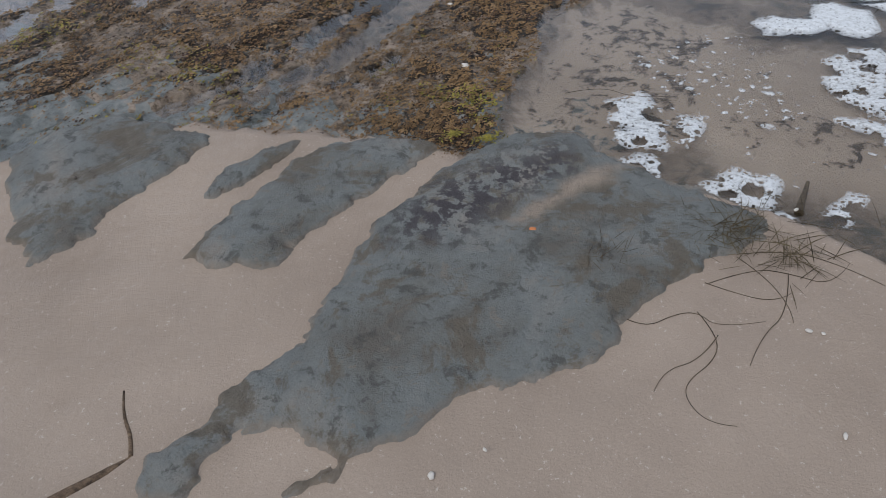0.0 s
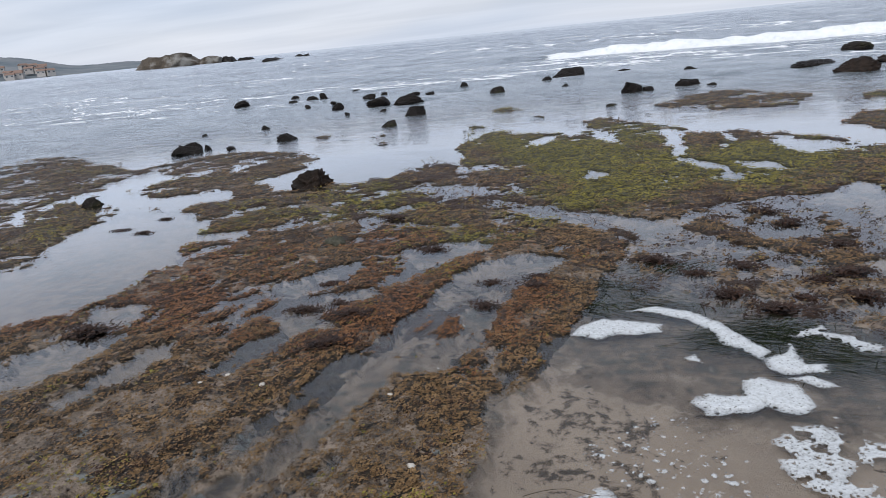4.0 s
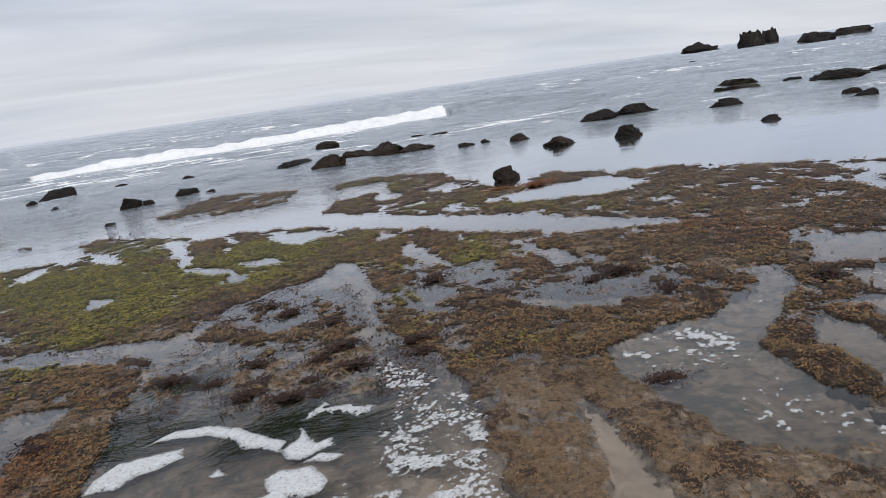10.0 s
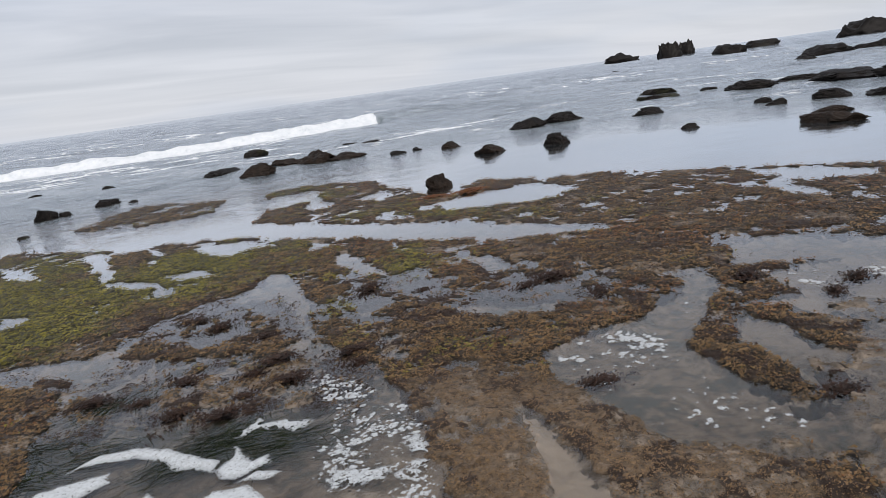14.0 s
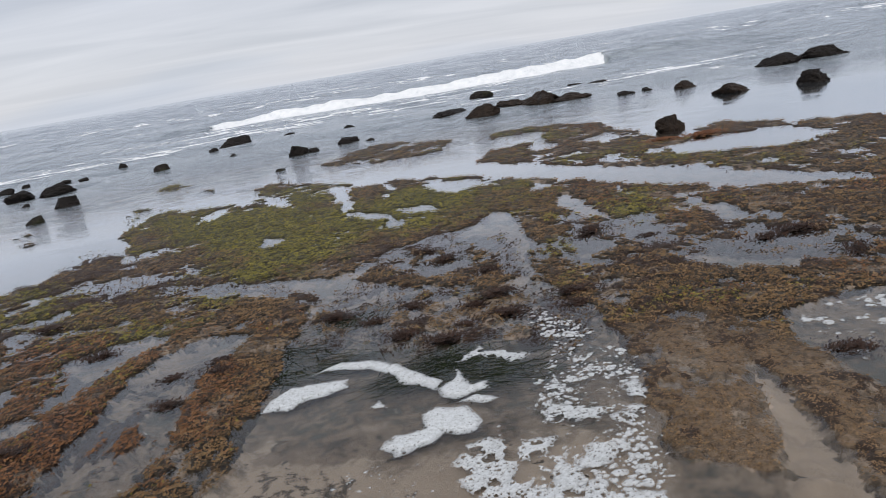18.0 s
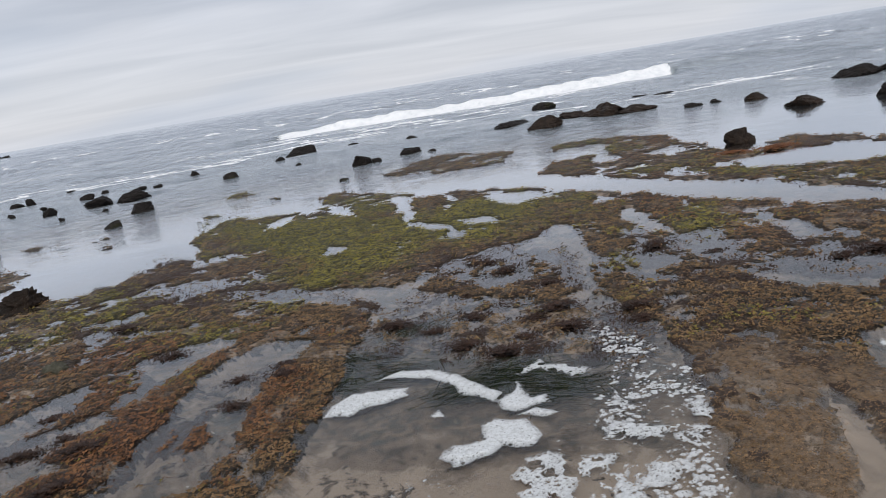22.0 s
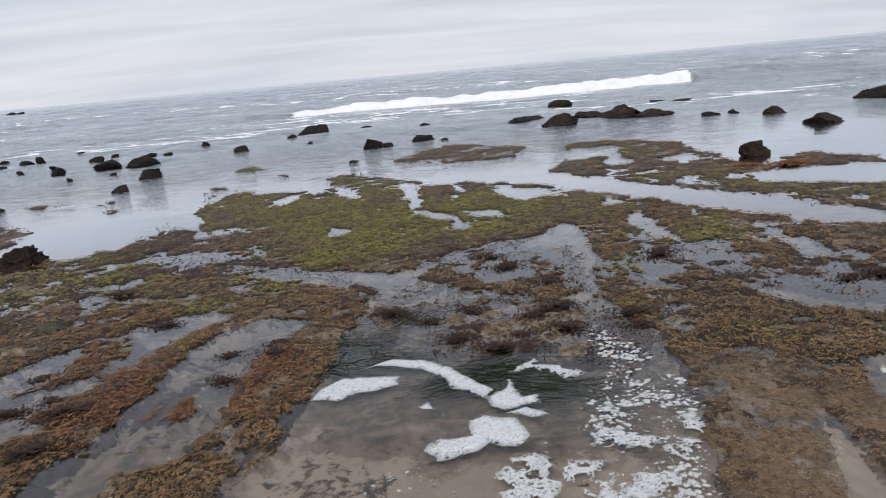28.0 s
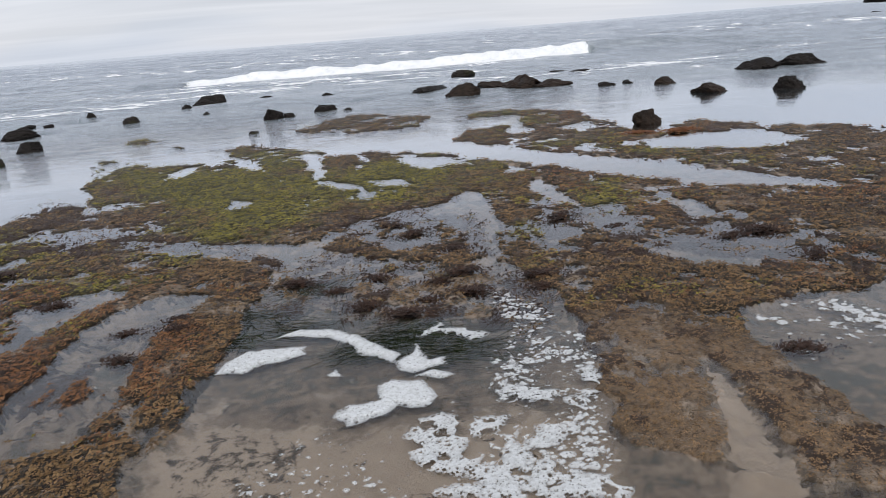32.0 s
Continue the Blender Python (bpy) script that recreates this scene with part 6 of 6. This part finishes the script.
def eelgrass():
    sx, sy = [], []
    for cx, cy, w in EEL_SPOTS:
        k = 260
        sx.append(cx + rng.normal(0, w, k))
        sy.append(cy + rng.normal(0, w * 0.7, k))
    px, py = np.concatenate(sx), np.concatenate(sy)
    m = weed_material("eelgrass", (0.010, 0.014, 0.007), (0.028, 0.040, 0.018), (0.07, 0.085, 0.04), 0.25)
    fronds("eelgrass", px, py, np.full(px.shape, -0.004), np.full(px.shape, 0.13), (0.0, 0.06), m, "dark green eelgrass blades combed flat by the water", 2, 0.028, math.pi * 0.9 + 3.0 * (fbm(px * 1.6, py * 1.6, 2, 33) - 0.5), 0.08)


EEL_SPOTS = [(-0.21, 3.69, 0.10), (-0.06, 3.47, 0.11), (0.29, 4.13, 0.10), (0.44, 4.10, 0.11), (0.28, 3.47, 0.10), (0.55, 3.10, 0.10), (0.65, 3.12, 0.11), (0.88, 3.10, 0.11), (0.97, 2.94, 0.13), (0.80, 3.23, 0.11), (0.98, 2.87, 0.13), (0.08, 3.76, 0.12)]
eelgrass()


def tube(name, points, thick, mat, label, category="seaweed", taper=0.5, z=0.0):
    """A strand lying on the ground, rounded, through the given places."""
    cu = bpy.data.curves.new(name, "CURVE")
    cu.dimensions, cu.bevel_depth, cu.bevel_resolution, cu.resolution_u, cu.use_fill_caps = "3D", thick, 2, 10, True
    sp = cu.splines.new("NURBS")
    sp.points.add(len(points) - 1)
    sp.use_endpoint_u, sp.order_u = True, 3
    base = beach_height(np.array([p[0] for p in points]), np.array([p[1] for p in points]))
    for i, ((px, py), pz) in enumerate(zip(points, base)):
        sp.points[i].co = (px, py, pz + thick * 0.6 + z, 1)
        sp.points[i].radius = 1 - taper * i / (len(points) - 1)
    cu.materials.append(mat)
    return tagged(new(name, cu), label, category)


M_STRAND = weed_material("wet_strand", (0.045, 0.037, 0.028), (0.075, 0.061, 0.046), (0.10, 0.083, 0.063), 0.4, False)
M_RIBBON = weed_material("sandy_kelp", (0.075, 0.055, 0.041), (0.12, 0.088, 0.067), (0.18, 0.137, 0.105), 0.7, False)
tube("seaweed_strand", [(0.02,0.91), (0.07,0.89), (0.13,0.95), (0.18,0.97), (0.23,0.93), (0.33,0.98)], 0.0012, M_STRAND, "long thin dark seaweed strand curled on the wet sand")
tube("seaweed_strand", [(0.18,0.97), (0.23,0.91), (0.23,0.84), (0.17,0.76), (0.18,0.71), (0.23,0.67), (0.28,0.68)], 0.0012, M_STRAND, "long thin dark seaweed strand curled on the wet sand")
tube("seaweed_strand", [(0.23,0.91), (0.2,0.83), (0.12,0.78), (0.11,0.72)], 0.0012, M_STRAND, "long thin dark seaweed strand curled on the wet sand")
tube("seaweed_strand", [(0.19,1.07), (0.3,1.04), (0.37,1.06), (0.39,1.09)], 0.0012, M_STRAND, "long thin dark seaweed strand curled on the wet sand")
tube("seaweed_strand", [(0.38,1.15), (0.38,1.02), (0.32,0.93), (0.3,0.84)], 0.0012, M_STRAND, "long thin dark seaweed strand curled on the wet sand")
tube("seaweed_strand", [(0.2,1.07), (0.3,1.15), (0.39,1.15), (0.48,1.13), (0.52,1.22)], 0.0012, M_STRAND, "long thin dark seaweed strand curled on the wet sand")
tube("seaweed_strand", [(0.26,1.19), (0.33,1.22), (0.46,1.23), (0.59,1.16)], 0.0012, M_STRAND, "long thin dark seaweed strand curled on the wet sand")
tube("seaweed_strand", [(0.26,1.18), (0.38,1.09), (0.39,0.99)], 0.0012, M_STRAND, "long thin dark seaweed strand curled on the wet sand")
tube("seaweed_strand", [(-0.35,1.23), (-0.27,1.29), (-0.04,1.26), (0.11,1.29), (0.24,1.27), (0.31,1.2)], 0.0012, M_STRAND, "long thin dark seaweed strand curled on the wet sand")
tube("seaweed_strand", [(-0.32,1.85), (-0.21,1.92), (-0.09,1.86), (0.02,1.89)], 0.0012, M_STRAND, "long thin dark seaweed strand curled on the wet sand")
tube("kelp_ribbon", [(-1.08, 0.07), (-1.03, 0.14), (-0.99, 0.19), (-0.96, 0.23), (-0.94, 0.26)], 0.018, M_RIBBON, "brown kelp ribbon half buried in the sand", taper=0.45, z=-0.020)
tube("kelp_stalk", [(-0.94, 0.26), (-0.97, 0.30), (-1.01, 0.33), (-1.04, 0.36), (-1.07, 0.40)], 0.006, M_RIBBON, "thin brown kelp stalk half buried in the sand", taper=0.5, z=-0.005)

# ---- shells and pebbles ----
def shell(x, y, size, colour, label, name="shell_fragment", z=None):
    key = f"shell_{colour[0]:.2f}_{colour[2]:.2f}"
    mat = bpy.data.materials.get(key)
    if mat is None:
        mat, n, l = material(key)
        p = place(n, True)
        surface(n, l, ramp(n, l, noise_of(n, l, p, 60, 3), [(0.3, tuple(c * 0.7 for c in colour)), (0.7, colour)]), 0.4)
    rnd = random.Random(int(x * 1000) * 31 + int(y * 1000))
    v, tris = ball(2)
    v = v * np.array([1, rnd.uniform(0.55, 0.85), rnd.uniform(0.3, 0.45)]) * size
    v = v * (1 + 0.25 * np.array([noise.noise(Vector(q) / size * 1.5 + Vector((x * 50, y * 50, 0))) for q in v]))[:, None]
    ob = soup_mesh(name, v, tris, mat)
    base = float(shore(np.array([x]), np.array([y]))["h"][0]) if z is None else z
    ob.matrix_world = pose(x, y, base + size * 0.2, rnd.uniform(-15, 15), rnd.uniform(-15, 15), rnd.uniform(0, 360))
    return tagged(ob, label, "shell")


shell(-0.89, 1.24, 0.0090, (0.62, 0.58, 0.52), "pale shell fragment on sand or rock", z=0.046)
shell(-0.82, 0.30, 0.0077, (0.62, 0.58, 0.52), "pale shell fragment on sand or rock", z=0.035)
shell(-0.48, 0.59, 0.0057, (0.62, 0.58, 0.52), "pale shell fragment on sand or rock", z=0.046)
shell(-0.36, 1.07, 0.0084, (0.62, 0.58, 0.52), "pale shell fragment on sand or rock", z=0.046)
shell(-0.59, 0.59, 0.0089, (0.62, 0.58, 0.52), "pale shell fragment on sand or rock", z=0.046)
shell(-0.26, 1.14, 0.012, (0.55, 0.19, 0.06), "small orange shell on the grey slab", "snail_shell", 0.05)
shell(0.42, 0.97, 0.0086, (0.62, 0.58, 0.52), "pale shell fragment on sand or rock", z=0.035)
shell(0.10, 1.16, 0.0073, (0.62, 0.58, 0.52), "pale shell fragment on sand or rock", z=0.046)
shell(0.16, 1.11, 0.0079, (0.62, 0.58, 0.52), "pale shell fragment on sand or rock", z=0.035)
shell(0.45, 0.97, 0.0058, (0.62, 0.58, 0.52), "pale shell fragment on sand or rock", z=0.035)
shell(0.48, 0.71, 0.0083, (0.62, 0.58, 0.52), "pale shell fragment on sand or rock", z=0.035)
shell(-0.46, 0.59, 0.0073, (0.62, 0.58, 0.52), "pale shell fragment on sand or rock", z=0.046)
shell(-0.51, 0.51, 0.0061, (0.62, 0.58, 0.52), "pale shell fragment on sand or rock", z=0.046)
shell(-0.20, 0.48, 0.0053, (0.62, 0.58, 0.52), "pale shell fragment on sand or rock", z=0.046)
shell(0.40, 1.39, 0.0084, (0.62, 0.58, 0.52), "pale shell fragment on sand or rock", z=0.035)
shell(-0.29, 0.40, 0.0090, (0.62, 0.58, 0.52), "pale shell fragment on sand or rock", z=0.035)
shell(-1.81, 2.64, 0.016, (0.62, 0.58, 0.52), "white shell lying on the weedy rock")
shell(-0.83, 2.85, 0.016, (0.62, 0.58, 0.52), "white shell lying on the weedy rock")
shell(-0.80, 3.33, 0.016, (0.62, 0.58, 0.52), "white shell lying on the weedy rock")
shell(-0.95, 2.48, 0.016, (0.62, 0.58, 0.52), "white shell lying on the weedy rock")
shell(-0.73, 2.00, 0.016, (0.62, 0.58, 0.52), "white shell lying on the weedy rock")
shell(-1.58, 2.54, 0.016, (0.62, 0.58, 0.52), "white shell lying on the weedy rock")
shell(-1.90, 2.55, 0.016, (0.62, 0.58, 0.52), "white shell lying on the weedy rock")

# ---- far headland with houses ----
def headland():
    deg = np.linspace(32, 78, 190)
    az, t = np.radians(deg), np.linspace(0, 1, 190)
    top = 9 + 15 * smooth(deg, 33, 36.5) + 48 * smooth(deg, 39.3, 45) + 45 * smooth(deg, 45, 54)
    top = top * (0.86 + 0.28 * fbm(t * 24, t * 0 + 3, 4, 97)) * smooth(deg, 32, 34)
    rows = []
    for k in range(14):
        u = k / 13
        dist = 1850 + 500 * u
        rows.append(np.stack([-dist * np.sin(az), dist * np.cos(az), top * (1 - (1 - u) ** 2) * (0.85 + 0.3 * fbm(t * 26 + k, t * 0 + k * 0.7, 3, 98)) - 2], 1))
    net = np.stack(rows)
    # the air's blue-grey haze is mixed into the hill colour
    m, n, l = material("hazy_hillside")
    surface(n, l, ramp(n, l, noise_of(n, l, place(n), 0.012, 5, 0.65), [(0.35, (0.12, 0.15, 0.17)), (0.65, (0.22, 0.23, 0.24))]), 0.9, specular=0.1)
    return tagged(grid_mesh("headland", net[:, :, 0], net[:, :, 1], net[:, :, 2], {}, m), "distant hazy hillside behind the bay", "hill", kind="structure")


headland()


def house():
    def box(name, lo, hi, mat, roof=False):
        bm = bmesh.new()
        bmesh.ops.create_cube(bm, size=1.0)
        for v in bm.verts:
            v.co = Vector([(a + b) / 2 + c * (b - a) for a, b, c in zip(lo, hi, v.co)])
            if roof and v.co.z > hi[2] - 0.1:
                v.co.y = 0
        me = bpy.data.meshes.new(name)
        bm.to_mesh(me)
        bm.free()
        me.materials.append(mat)
        return new(name, me)

    mats = []
    for nm, c in (("house_plaster", (0.48, 0.45, 0.42)), ("house_roof", (0.26, 0.17, 0.13)), ("house_glass", (0.08, 0.09, 0.11))):
        m, n, l = material(nm)
        surface(n, l, ramp(n, l, noise_of(n, l, place(n), 0.4, 3), [(0.3, tuple(k * 0.85 for k in c)), (0.7, c)]), 0.8)
        mats.append(m)
    top = new("house")
    for ob in (box("wall", (-9, -6, -6), (9, 6, 7), mats[0]), box("roof", (-10, -7, 7), (10, 7, 11), mats[1], True),
               box("window", (-7, -6.1, 2), (-3, -5.9, 5), mats[2]), box("window", (3, -6.1, 2), (7, -5.9, 5), mats[2])):
        ob.parent = top
    return tagged(top, "small pale house on the distant hillside", "house", group="hillside houses")


first_house = house()
rnd = random.Random(12)
for k in range(34):
    a, u = radians(rnd.uniform(41.5, 60)), rnd.random() ** 1.6
    d = 1842 + 90 * u
    m = pose(-d * math.sin(a), d * math.cos(a), 5 + 20 * u, 0, 0, math.degrees(a) + rnd.uniform(-40, 40))
    if k == 0:
        first_house.matrix_world = m
    else:
        copy_thing(first_house, m)

# ---- wrack on the near slabs ----
M_WRACK = weed_material("dry_wrack", (0.035, 0.028, 0.018), (0.075, 0.060, 0.035), (0.14, 0.115, 0.07), 0.5)


def wrack(x, y, spread, count, z, length, label, mat=None, name="seaweed_wrack"):
    a = rng.uniform(0, 2 * np.pi, count)
    d = np.abs(rng.normal(0, 0.5, count)) * spread
    ob = fronds(name, d * np.cos(a), d * np.sin(a) * 0.6, np.full(count, 0.003), np.full(count, length), (0.0, 0.22), mat or M_WRACK, label, 2, 0.3 if length < 0.03 else 0.022, 0.5, 0.9)
    ob.matrix_world = pose(x, y, z, 0, 0, 25)
    return tagged(ob, label, "seaweed", kind="")


wrack(0.24, 1.27, 0.16, 90, 0.045, 0.08, "tangle of dry olive-brown grass wrack on the slab's end")
wrack(0.38, 1.22, 0.14, 45, 0.030, 0.09, "loose tangle of thin grass wrack on wet sand")
wrack(-0.07, 1.08, 0.08, 26, 0.052, 0.06, "few thin dark stalks lying on the grey slab", M_STRAND)
wrack(-0.50, 1.53, 0.06, 70, 0.045, 0.014, "bright green sea lettuce tuft between the slabs", M_GREEN, "sea_lettuce")
wrack(-0.62, 1.53, 0.05, 40, 0.045, 0.014, "bright green sea lettuce tuft between the slabs", M_GREEN, "sea_lettuce")
wrack(-1.73, 1.04, 0.06, 70, 0.050, 0.035, "dark tuft of weed in a hollow of the slab", M_DARK, "weed_tuft")
tube("driftwood_stick", [(0.415, 1.42), (0.42, 1.46), (0.43, 1.50), (0.44, 1.56)], 0.013, M_STRAND, "short dark waterlogged stick lying in the foam", "driftwood", 0.6, -0.036)
